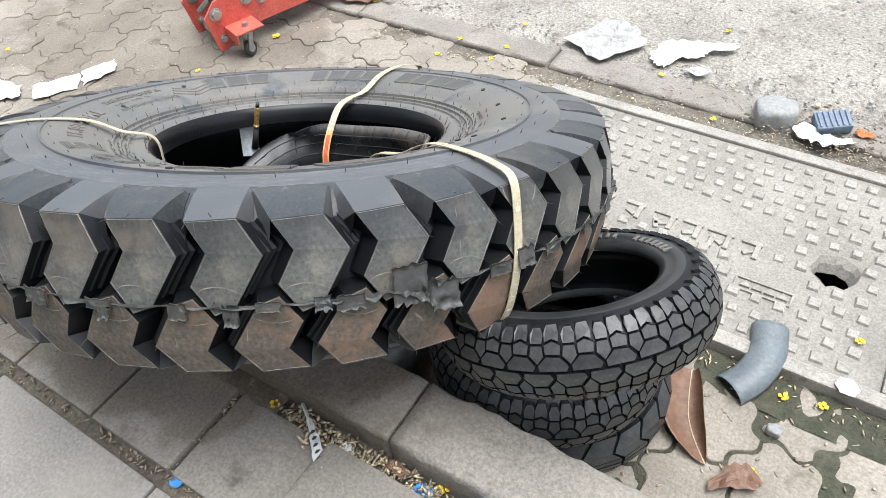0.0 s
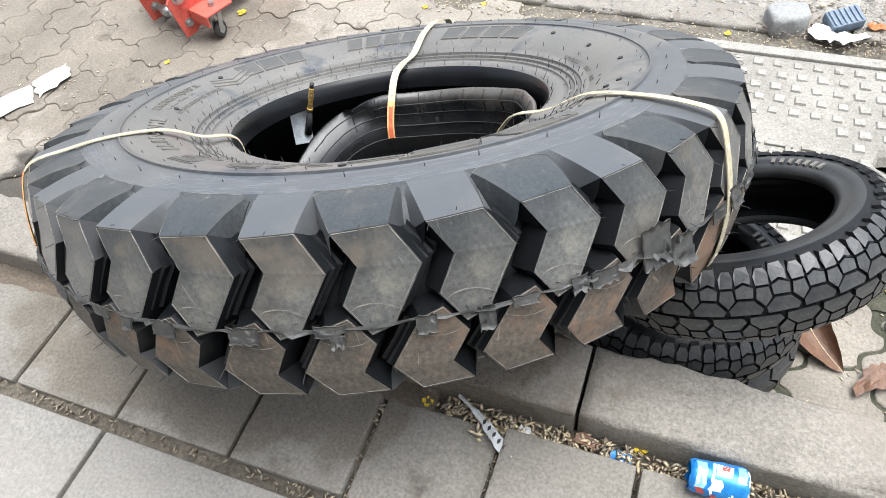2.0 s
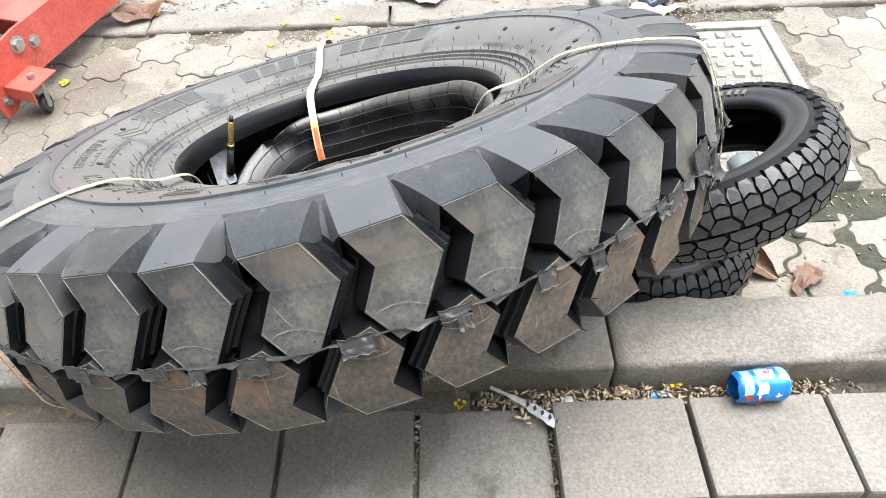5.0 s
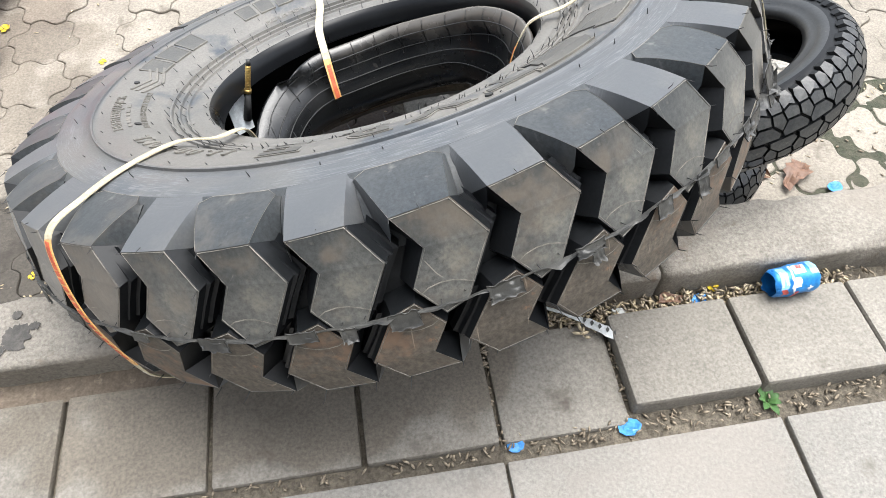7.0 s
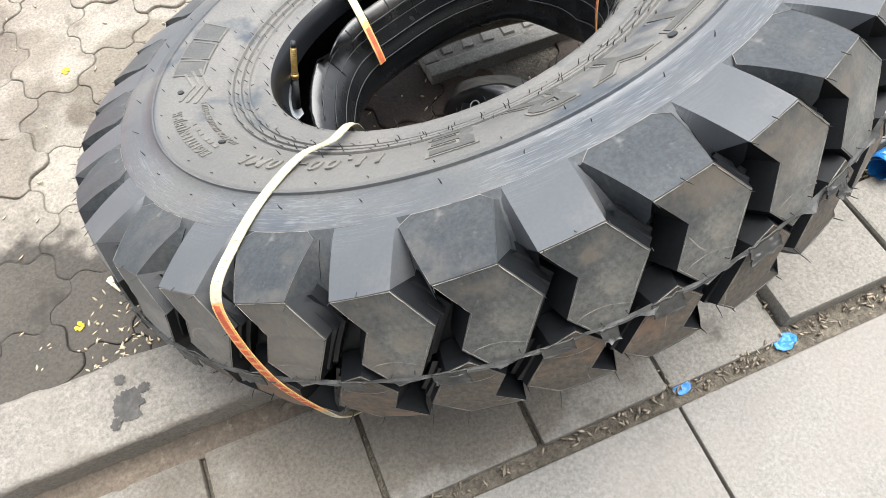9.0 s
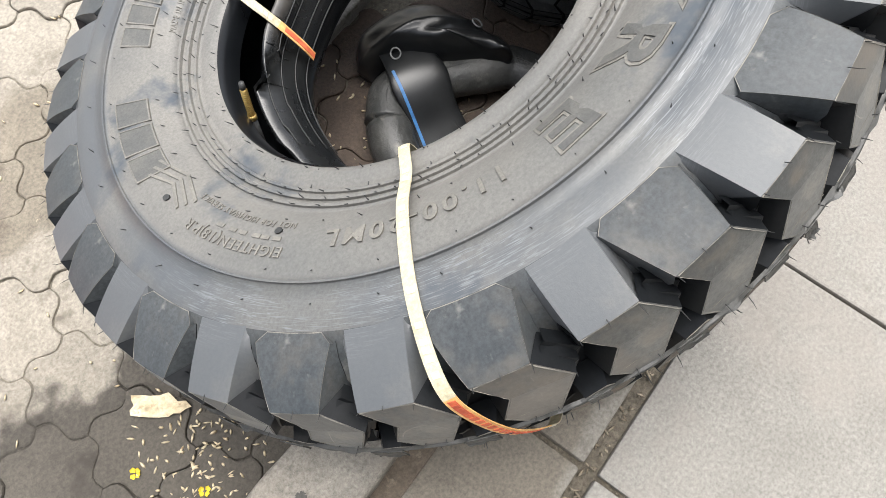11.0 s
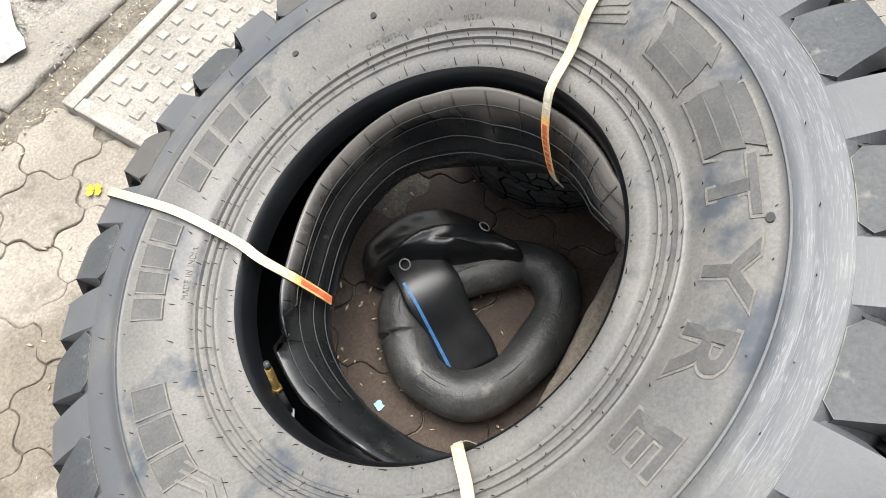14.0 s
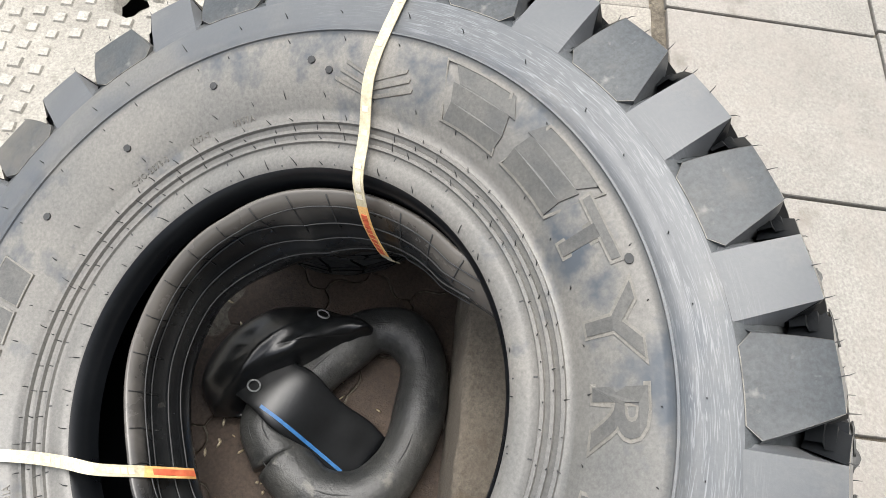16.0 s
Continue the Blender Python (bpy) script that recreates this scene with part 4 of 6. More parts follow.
for i in range(18):
    j = (i + 1) % 18
    bm.faces.new((hv[i], hv[j], h2[j], h2[i]))
    bm.faces.new((h2[i], h2[j], h3[j], h3[i]))
part("slab", bm, M_COVER, cover)
bm = bmesh.new()
box = [[bm.verts.new((x, y, z)) for x, y in ((0.881, 0.806), (1.019, 0.806), (1.019, 0.944), (0.881, 0.944))] for z in (-0.024, -0.40)]
bm.faces.new(box[1])
for i in range(4):
    bm.faces.new((box[0][i], box[0][(i + 1) % 4], box[1][(i + 1) % 4], box[1][i]))
part("cavity", bm, M_VOID, cover, "dark cavity under the broken hole")
for nm, c, s in (("border", ((CX0 + CX1) / 2, CY0 + 0.017, -0.01), (CX1 - CX0, 0.034, 0.074)), ("border", ((CX0 + CX1) / 2, CY1 - 0.017, -0.01), (CX1 - CX0, 0.034, 0.074)),
                 ("border", (CX0 + 0.017, (CY0 + CY1) / 2, -0.01), (0.034, CY1 - CY0 - 0.070, 0.074)), ("border", (CX1 - 0.017, (CY0 + CY1) / 2, -0.01), (0.034, CY1 - CY0 - 0.070, 0.074))):
    bm = bmesh.new()
    add_box(bm, c, s, bev=0.004)
    part(nm, bm, M_BORDER, cover, "paler raised concrete border")
bm = bmesh.new()
top = [bm.verts.new((sx * 0.0105, sy * 0.0105, 0.0045)) for sx, sy in ((-1, -1), (1, -1), (1, 1), (-1, 1))]
bot = [bm.verts.new((sx * 0.014, sy * 0.014, -0.003)) for sx, sy in ((-1, -1), (1, -1), (1, 1), (-1, 1))]
bm.faces.new(top)
for i in range(4):
    bm.faces.new((top[i], bot[i], bot[(i + 1) % 4], top[(i + 1) % 4]))
stud = part("stud", bm, M_BORDER, cover)
first = True
for j in range(13):
    for i in range(23):
        x, y = CX0 + 0.066 + i * 0.0475 + (0.006 if j % 2 else -0.006), CY0 + 0.062 + j * 0.0455
        if (x - 0.948) ** 2 / 0.064 ** 2 + (y - 0.876) ** 2 / 0.062 ** 2 < 1 or (5 <= j <= 7 and 0.30 < x < 0.83) or (3 <= j <= 4 and 0.755 < x < 0.905) or x > CX1 - 0.06:
            continue
        o = stud if first else new("stud", stud.data)
        first = False
        o.parent = cover
        o.matrix_basis = pose(x, y, CZ - 0.004, rnd.uniform(-3, 3), rnd.uniform(-3, 3), rnd.uniform(-6, 6)) @ Matrix.Scale(rnd.uniform(0.85, 1.08), 4)
# worn moulded characters, as plain strokes, and a framed row of triangles
for k, x in enumerate((0.345, 0.42, 0.50, 0.575, 0.64, 0.705, 0.775)):
    bm = bmesh.new()
    w = rnd.uniform(0.038, 0.054)
    add_box(bm, (x, 0.872, CZ - 0.003), (w * 1.15, 0.012, 0.008), bev=0.002)
    add_box(bm, (x + w * 0.36, 0.848, CZ - 0.003), (0.012, 0.046, 0.008), bev=0.002)
    add_box(bm, (0, 0, 0), (w * 0.62, 0.012, 0.008), m=pose(x - w * 0.08, 0.842 + rnd.uniform(-0.006, 0.006), CZ - 0.003, 0, 0, rnd.choice((-28, 24, 40))), bev=0.002)
    if k % 2:
        add_box(bm, (0, 0, 0), (0.012, 0.030, 0.008), m=pose(x - w * 0.26, 0.832, CZ - 0.003, 0, 0, rnd.uniform(-20, 20)), bev=0.002)
    part("worn_lettering", bm, M_BORDER, cover, "worn raised stroke")
bm = bmesh.new()
for c, s in (((0.832, 0.762, CZ - 0.003), (0.118, 0.004, 0.005)), ((0.832, 0.728, CZ - 0.003), (0.118, 0.004, 0.005)), ((0.774, 0.745, CZ - 0.003), (0.004, 0.030, 0.005)), ((0.890, 0.745, CZ - 0.003), (0.004, 0.030, 0.005))):
    add_box(bm, c, s, bev=0.001)
for k in range(4):
    add_cyl(bm, 0.0135, 0.012, 0.006, pose(0.795 + 0.0255 * k, 0.745, CZ - 0.003, 0, 0, 0), 3)
part("worn_arrow_strip", bm, M_BORDER, cover, "worn framed row of raised triangles")


# ---- walkway slabs ----
walkway = thing("walkway", pose(0, 0, 0), "grey concrete walkway of square slabs with gritty joints", "pavement", kind="structure")


def slab_piece(x0, x1, y0, y1, z, tx=0.0, ty=0.0, t=0.05, bev=0.006, material=None):
    bm = bmesh.new()
    add_box(bm, (0, 0, -t / 2), (x1 - x0, y1 - y0, t), bev=bev)
    o = part("slab", bm, material or M_SLAB, walkway)
    o.matrix_basis = pose((x0 + x1) / 2, (y0 + y1) / 2, z, tx, ty, rnd.uniform(-0.4, 0.4))
    return o


xs = [-2.54, -2.34, -2.13, -1.93, -1.725, -1.52, -1.315, -1.11, -0.905, -0.70, -0.487, -0.274, -0.058, 0.140, 0.336, 0.535, 0.735, 0.935, 1.135, 1.34, 1.545, 1.75, 1.955, 2.16]
for xa, xb in zip(xs, xs[1:]):
    right = xa > 0.30
    z = (0.218 if xa < 0.75 else 0.214) if right else 0.196
    # kerbside row: real grime plus shade in the slab colour
    slab_piece(xa + 0.0035, xb - 0.0035, -0.232 if not right else -0.214, -0.062, z + rnd.uniform(-0.003, 0.003), rnd.uniform(-1, 1) + (-3.2 if right else 0), rnd.uniform(-1.0, 1.0), material=M_SLABDIRTSHADE)
ys = [-0.252, -0.698, -1.14, -1.58, -2.02, -2.46]
for r, (ya, yb) in enumerate(zip(ys, ys[1:])):
    x = -2.8 + 0.12 * (r % 2)
    x = 0.140 - 7 * 0.415 + (0.0 if r % 2 == 0 else 0.02)
    while x < 2.6:
        slab_piece(x + 0.003, x + 0.412, yb + 0.005, ya - 0.005, 0.197 + rnd.uniform(-0.003, 0.003), rnd.uniform(-0.5, 0.5), rnd.uniform(-0.5, 0.5), bev=0.004)
        x += 0.415


# ---- interlocking pavers ----
paving = thing("paving", pose(0, 0, 0), "worn grey interlocking pavers with mossy soil joints", "pavement", kind="structure")
PA = 0.090          # hexagon radius


def edge_wave(p, q, n=8, amp=0.011):
    d = Vector((q[0] - p[0], q[1] - p[1]))
    s = Vector((-d.y, d.x)).normalized()
    return [Vector(p) + d * (k / n) + s * (amp * math.sin(2 * math.pi * k / n)) for k in range(n)]


corners = [Vector((PA * math.cos(radians(60 * k)), PA * math.sin(radians(60 * k)))) for k in range(6)]
loop = []
for k in range(6):
    p, q = corners[k], corners[(k + 1) % 6]
    loop += edge_wave(p, q) if k < 3 else edge_wave(p, q)
bm = bmesh.new()
rings = [[bm.verts.new((v.x * sc, v.y * sc, z)) for v in loop] for sc, z in ((0.990, -0.03), (0.990, -0.0040), (0.976, -0.0010), (0.94, 0.0))]
for a, b in zip(rings, rings[1:]):
    for i in range(len(loop)):
        j = (i + 1) % len(loop)
        bm.faces.new((a[i], a[j], b[j], b[i]))
bm.faces.new(rings[-1])
paver = part("paver", bm, M_PAVER, paving)
# brown copy, also darker for the shade the tyre throws on it
damp_shaded = paver.data.copy()
damp_shaded.materials[0] = M_PAVDAMPSHADE
first = True
count = 0
for i in range(-15, 14):
    for j in range(-2, 11):
        x = 1.5 * PA * i + 0.03
        y = math.sqrt(3) * PA * (j + 0.5 * (i % 2)) + 0.10
        if not (0.085 < y < 1.30) or (CX0 - 0.02 < x < CX1 + 0.06 and CY0 - 0.015 < y < CY1 + 0.1):
            continue
        o = paver if first else new("paver", damp_shaded if (x - 0.08) ** 2 + (y - 0.36) ** 2 < 0.55 ** 2 and -0.36 < x < 0.46 else paver.data)
        first = False
        count += 1
        o.parent = paving
        o.matrix_basis = pose(x, y, rnd.uniform(-0.003, 0.002), rnd.uniform(-1.0, 1.0), rnd.uniform(-1.0, 1.0), 60 * rnd.choice((0, 2, 4)) + rnd.uniform(-1.5, 1.5))
        if x > 0.52 and y < 0.6:
            o.matrix_basis = o.matrix_basis @ Matrix.Diagonal((0.965, 0.965, 1, 1))


moss_joints = plane_grid("moss_joints", 0.45, 1.60, 0.10, 0.475, -0.0030, 110, 40, M_MOSS, 0.0018, 20, "dark mossy soil between the pavers", "moss")
moss = plane_grid("moss_strip", 0.60, 1.60, 0.470, 0.563, -0.0005, 90, 14, M_MOSS, 0.006, 22, "dark mossy soil along the cover edge", "moss")

# ---- tyre details ----
def raised(name, polys, material, parent, lift=0.0016, label=""):
    """Raised shapes on the upper sidewall from polygons of (angle, radius), in one mesh."""
    vs, fs = [], []
    for poly in polys:
        n = len(poly)
        k = len(vs)
        vs += [pol(a, r, side_h(r) - 0.002) for a, r in poly] + [pol(a, r, side_h(r) + lift) for a, r in poly]
        fs.append(tuple(range(k + n, k + 2 * n)))
        fs += [(k + i, k + (i + 1) % n, k + n + (i + 1) % n, k + n + i) for i in range(n)]
    return obj(name, vs, fs, material, parent, label, smooth=False)


def arc_block(a0, a1, r0, r1, slant=0.0, n=4):
    lo = [(a0 + (a1 - a0) * k / n, r0) for k in range(n + 1)]
    hi = [(a0 + (a1 - a0) * k / n + slant, r1) for k in range(n + 1)]
    return lo + hi[::-1]


def outline_mark(a0, a1, r0, r1, slant=0.0, w=0.0024, lift=0.0028):
    """A raised line round a block, as one ring."""
    def pt(u, v, d):
        da = math.degrees(w / r0) * d * (1 if a1 > a0 else -1)
        r = r0 + (r1 - r0) * v + w * d * (1 if v == 0 else -1)
        return a0 + (a1 - a0) * u + slant * v + da * (1 - 2 * u), r
    path = [(k / 4, 0) for k in range(5)] + [(1 - k / 4, 1) for k in range(5)]
    vs, fs = [], []
    n = len(path)
    for u, v in path:
        for d, up in ((0, -0.001), (0, lift), (1, lift), (1, -0.001)):
            a, r = pt(u, v, d)
            vs.append(pol(a, r, side_h(r) + up))
    for i in range(n):
        j = (i + 1) % n
        for k in range(3):
            fs.append((i * 4 + k, j * 4 + k, j * 4 + k + 1, i * 4 + k + 1))
    return obj("sidewall_mark", vs, fs, M_MARK, tyre, "raised outline of a mark", smooth=False)


# plain raised blocks where the maker's marks stand
M_TEXTF = mat("rubber_ribbed_letter", (0.054, 0.053, 0.051), (0.092, 0.086, 0.077), 25, 0.50, 0.2, 300, dist=0.001)
for a0, a1, sl in ((-33.5, -45, 3.0), (-48, -60, -2.0)):
    for r in (0.3400, 0.3595, 0.3790):
        raised("sidewall_mark", [arc_block(a0, a1, r, r + 0.0193, sl * (r - 0.34) / 0.048, 8)], M_TEXTF, tyre, 0.0020, "plain raised rubber mark")
    outline_mark(a0 + 0.6, a1 - 0.6, 0.3385, 0.3995, sl * 1.2)
for a0, a1 in ((165, 159), (157.5, 151), (149.5, 143.5), (128, 123.5), (122, 117.5), (116, 111.5), (110, 105.5), (96, 90.5), (89, 83.5), (82, 76), (74.5, 68)):
    raised("sidewall_mark", [arc_block(a0, a1, 0.348, 0.388, -1.0)], M_TEXTF, tyre, 0.0022, "plain raised rubber mark")
    outline_mark(a0 + 0.3, a1 - 0.3, 0.3465, 0.3895, -1.0, 0.0018)
for base in (-17.5, 170.0):
    for k in range(3):
        o = k * 0.009
        for poly in ([(base - 8 + k, 0.352 + o), (base, 0.336 + o), (base, 0.340 + o), (base - 8 + k, 0.356 + o)], [(base, 0.336 + o), (base + 8 - k, 0.352 + o), (base + 8 - k, 0.356 + o), (base, 0.340 + o)]):
            raised("sidewall_mark", [poly], M_MARK, tyre, 0.0018, "raised chevron mark")


def sidewall_text(body, a0, r0, size, lift=0.0018, spread=1.0, wide=1.0, bold=0.0, material=None):
    """Raised words round the sidewall, tops outwards, read clockwise from angle a0."""
    cu = bpy.data.curves.new("words", "FONT")
    cu.body, cu.size, cu.extrude, cu.space_character = body, size, 0.0, spread
    cu.resolution_u = 3
    cu.offset = bold
    tmp = new("words", cu)
    dg = bpy.context.evaluated_depsgraph_get()
    src = tmp.evaluated_get(dg).to_mesh()
    pts = [v.co.copy() for v in src.vertices]
    tri = [tuple(p.vertices) for p in src.polygons]
    tmp.evaluated_get(dg).to_mesh_clear()
    bpy.data.objects.remove(tmp)
    bm = bmesh.new()
    vs = []
    for p in pts:
        r = r0 + p.y
        vs.append(bm.verts.new(pol(a0 - math.degrees(p.x * wide / r0), r, side_h(r) + lift)))
    for f in tri:
        try:
            bm.faces.new([vs[i] for i in f])
        except ValueError:
            pass
    rim = [e for e in bm.edges if len(e.link_faces) == 1]
    ext = bmesh.ops.extrude_edge_only(bm, edges=rim)
    for v in ext["geom"]:
        if isinstance(v, bmesh.types.BMVert):
            v.co.z -= lift + 0.001
    return part("sidewall_lettering", bm, material or M_MARK, tyre, "raised rubber lettering")


for ch, mid_a, wd in (("T", -67.3, 1.45), ("Y", -81.0, 1.35), ("R", -93.2, 1.40), ("E", -108.4, 1.45)):
    sidewall_text(ch, mid_a + 5.4, 0.3405, 0.066, 0.0012, 1.0, wd, 0.0035, M_MARK)
    sidewall_text(ch, mid_a + 5.4, 0.3405, 0.066, 0.0020, 1.0, wd, 0.0012, M_TEXTF)
sidewall_text("11.00-20ML", -118.0, 0.352, 0.029, 0.0024, 1.30, 1.09, 0.0006)
sidewall_text("EIGHTEEN(18)P.R", -157, 0.372, 0.0180, 0.0018, 1.08)
sidewall_text("NOT FOR HIGHWAY SERVICE", -157, 0.340, 0.0105, 0.0014, 1.1)
sidewall_text("MADE IN INDIA", 123.5, 0.322, 0.0095, 0.0014, 1.2)
sidewall_text("CMO-2873-3", 41, 0.3215, 0.0085, 0.0012, 1.25)
sidewall_text("-K07-T", 25.5, 0.3215, 0.0085, 0.0012, 1.25)
sidewall_text("0037A", 14.5, 0.3215, 0.0085, 0.0012, 1.35)

# small print too worn to read
for a0 in (-158.5, -161.0, -163.0, -166.2, -168.6, -171.8):
    raised("worn_print", [arc_block(a0, a0 - 1.7, 0.3595, 0.3645, 0.0, 2)], M_MARK, tyre, 0.0012, "worn small raised print")

# small moulded dots and rubber vent hairs
for a, r in ((-4.4, 0.374), (15.8, 0.370), (36.8, 0.358), (57, 0.372), (-8.1, 0.362), (-72.3, 0.393), (172, 0.372), (-160, 0.352)):
    raised("moulded_dot", [[(a + 0.75 * math.cos(k * 0.785) , r + 0.0042 * math.sin(k * 0.785)) for k in range(8)]], M_SPEW, tyre, 0.0022, "small moulded rubber dot")
rnd = random.Random(11)


def hairs(spots):
    vs, fs = [], []
    for p, d, ln, w in spots:
        d = d.normalized()
        s = d.orthogonal().normalized()
        u = d.cross(s)
        bend = Vector((rnd.uniform(-1, 1), rnd.uniform(-1, 1), rnd.uniform(-1, 1))) * ln * 0.35
        k = len(vs)
        for q, ww in ((p - d * 0.001, w), (p + d * ln * 0.6 + bend * 0.4, w * 0.8), (p + d * ln + bend, w * 0.35)):
            vs += [q + s * ww, q - s * 0.5 * ww + u * 0.87 * ww, q - s * 0.5 * ww - u * 0.87 * ww]
        for lv in (0, 3):
            for i in range(3):
                fs.append((k + lv + i, k + lv + (i + 1) % 3, k + lv + 3 + (i + 1) % 3, k + lv + 3 + i))
    return vs, fs


spots = []
for r, n, ln in ((0.262, 44, 0.011), (0.2915, 60, 0.008), (0.302, 60, 0.008), (0.3125, 60, 0.008), (0.335, 40, 0.007), (0.397, 36, 0.005), (0.432, 36, 0.007)):
    for k in range(n):
        a = 360 * (k + rnd.uniform(-0.2, 0.2)) / n
        spots.append((pol(a, r, side_h(r)), pol(a, rnd.uniform(0.0, 0.5), 0.8), ln * rnd.uniform(0.6, 1.2), 0.0008))
for k in range(2 * N_PITCH):
    a = pitch(PHASE_UP + k * STEP / 2)
    for da, h in ((-6.0, 0.029), (0.0, 0.031), (-3.0, 0.035), (2.7, -0.008), (-3.4, -0.060), (-1.0, -0.058)):
        p = pol(a + da, face_r(h), h)
        spots.append((p, pol(a + da, 1.0, rnd.uniform(-0.4, 0.6)), rnd.uniform(0.004, 0.010), 0.0006))
    for da, h in ((6.0, -0.161), (0.0, -0.163), (-2.7, -0.125)):
        p = pol(PHASE_LOW + k * STEP / 2 + da, face_r(2 * MID - h), h)
        spots.append((p, pol(a + da, 1.0, rnd.uniform(-0.6, 0.4)), rnd.uniform(0.007, 0.014), 0.0007))
v, f = hairs(spots)
tagged(obj("vent_hairs", v, f, M_SPEW, tyre, "thin black rubber vent hairs"), kind="stuff")

# radial mould lines on the bead
for k in range(24):
    a = 15 * k + 4
    raised("mould_line", [[(a - 0.15, 0.262), (a + 0.15, 0.262), (a + 0.15, 0.287), (a - 0.15, 0.287)]], M_SPEW, tyre, 0.0008)

# torn flash of rubber along the middle of the tread
vs, fs = [], []
n = 720
for i in range(n):
    a = 360 * i / n
    q = Vector((math.cos(radians(a)), math.sin(radians(a)), 0))
    w = 0.5 + 0.5 * noise.noise(q * 11)
    tear = max(0.0, noise.noise(q * 21 + Vector((5, 0, 0)))) ** 1.5
    big = math.exp(-((a - 326) / 3.2) ** 2)
    out = 0.0006 + 0.0022 * w + 0.016 * tear + 0.010 * big
    drop = 0.002 * math.sin(a * 0.9) + 0.022 * tear * noise.noise(q * 33) + 0.030 * big * noise.noise(q * 60)
    zz = MID + 0.0035 * noise.noise(q * 8) + 0.0015 * noise.noise(q * 40)
    vs += [pol(a, 0.5518, zz - 0.0006), pol(a, 0.5545 + out * 0.5, zz + drop * 0.4 - 0.0006), pol(a, 0.5545 + out, zz + drop), pol(a, 0.5545 + out * 0.5, zz + drop * 0.4 + 0.0008), pol(a, 0.5518, zz + 0.0007)]
for i in range(n):
    j = (i + 1) % n
    for k in range(4):
        fs.append((i * 5 + k, j * 5 + k, j * 5 + k + 1, i * 5 + k + 1))
obj("mould_flash", vs, fs, M_FLASH, tyre, "torn grey rubber flash along the tread centre", smooth=False)


def flap_piece(a, zc, w, hgt, seed, lift):
    r2 = random.Random(seed)
    nx, ny = 9, 7
    vs, fs = [], []
    for side in (0, 1):
        for j in range(ny + 1):
            for i in range(nx + 1):
                u, v = i / nx - 0.5, j / ny
                edge = 1 - 0.25 * abs(noise.noise(Vector((u * 6, v * 5, seed)))) * (v > 0.1)
                ang = a + math.degrees(u * w * edge / 0.55)
                curl = lift * v * v * (0.6 + 0.8 * noise.noise(Vector((u * 4 + seed, v * 3, 1))))
                h = zc - hgt * v * edge + 0.2 * hgt * noise.noise(Vector((u * 5, v * 5, seed + 2)))
                vs.append(pol(ang, 0.5565 + curl + 0.0016 * side, h))
    m = (nx + 1) * (ny + 1)
    for j in range(ny):
        for i in range(nx):
            q = j * (nx + 1) + i
            fs += [(q, q + 1, q + nx + 2, q + nx + 1), (m + q, m + q + nx + 1, m + q + nx + 2, m + q + 1)]
    ring = [i for i in range(nx + 1)] + [j * (nx + 1) + nx for j in range(1, ny + 1)] + [ny * (nx + 1) + i for i in range(nx - 1, -1, -1)] + [j * (nx + 1) for j in range(ny - 1, 0, -1)]
    for p, q in zip(ring, ring[1:] + ring[:1]):
        fs.append((p, q, m + q, m + p))
    return obj("torn_flap", vs, fs, M_FLASH, tyre, "torn loose flap of grey rubber")


flap_piece(-35.5, -0.034, 0.044, 0.050, 1, 0.012)
flap_piece(-31.0, -0.064, 0.040, 0.034, 2, 0.016)
flap_piece(-56.5, -0.062, 0.018, 0.026, 3, 0.008)
flap_piece(-72.0, -0.064, 0.014, 0.020, 4, 0.008)
flap_piece(-46.0, -0.058, 0.020, 0.016, 5, 0.010)
flap_piece(-98.0, -0.064, 0.016, 0.015, 6, 0.007)
flap_piece(-18.0, -0.050, 0.030, 0.026, 7, 0.012)


for k in range(2 * N_PITCH):
    a = pitch(PHASE_UP + k * STEP / 2) + 2.6 + rnd.uniform(-0.4, 0.4)
    flap_piece(a, MID + 0.006, rnd.uniform(0.020, 0.036), rnd.uniform(0.012, 0.021), 20 + k, rnd.uniform(0.0005, 0.003))


# ---- straps round the tyre ----
def strap(name, rows, prints, label):
    ob = thing(name, TYRE_M, label, "strap", "straps round the tyre")
    pts = spline([pol(a, r, h) for a, r, h in rows], 7)

    def side(i):
        p = pts[i]
        return Vector((-p.y, p.x, 0))

    n = len(pts)
    cuts = sorted({0, n - 1} | {int(c * (n - 1)) for pr in prints for c in pr})
    for c0, c1 in zip(cuts, cuts[1:]):
        mid = (c0 + c1) / 2 / (n - 1)
        orange = any(lo <= mid <= hi for lo, hi in prints)
        seg = pts[c0:c1 + 1]
        band = ribbon("band", seg, 0.0135, 0.0012, lambda i, c0=c0: side(i + c0), M_STRAPO if orange else M_STRAP, ob, "orange printed band" if orange else "cream plastic band")
        k = c0 + 1
        while k < c1 - 1:
            if orange or rnd.random() < 0.35:
                p, d = pts[k], (pts[k + 1] - pts[k]).normalized()
                s = side(k).normalized()
                up = d.cross(s).normalized()
                q = p + up * 0.0016
                vv = [q + d * x * 0.0032 + s * y * 0.0038 + up * z for z in (-0.0006, 0.0002) for x, y in ((-1, -1), (1, -1), (1, 1), (-1, 1))]
                obj("print_bar", vv, [(0, 1, 2, 3), (7, 6, 5, 4), (0, 4, 5, 1), (1, 5, 6, 2), (2, 6, 7, 3), (3, 7, 4, 0)], M_STRAPR if orange else M_PRINT, band, smooth=False)
            k += 1
    return ob


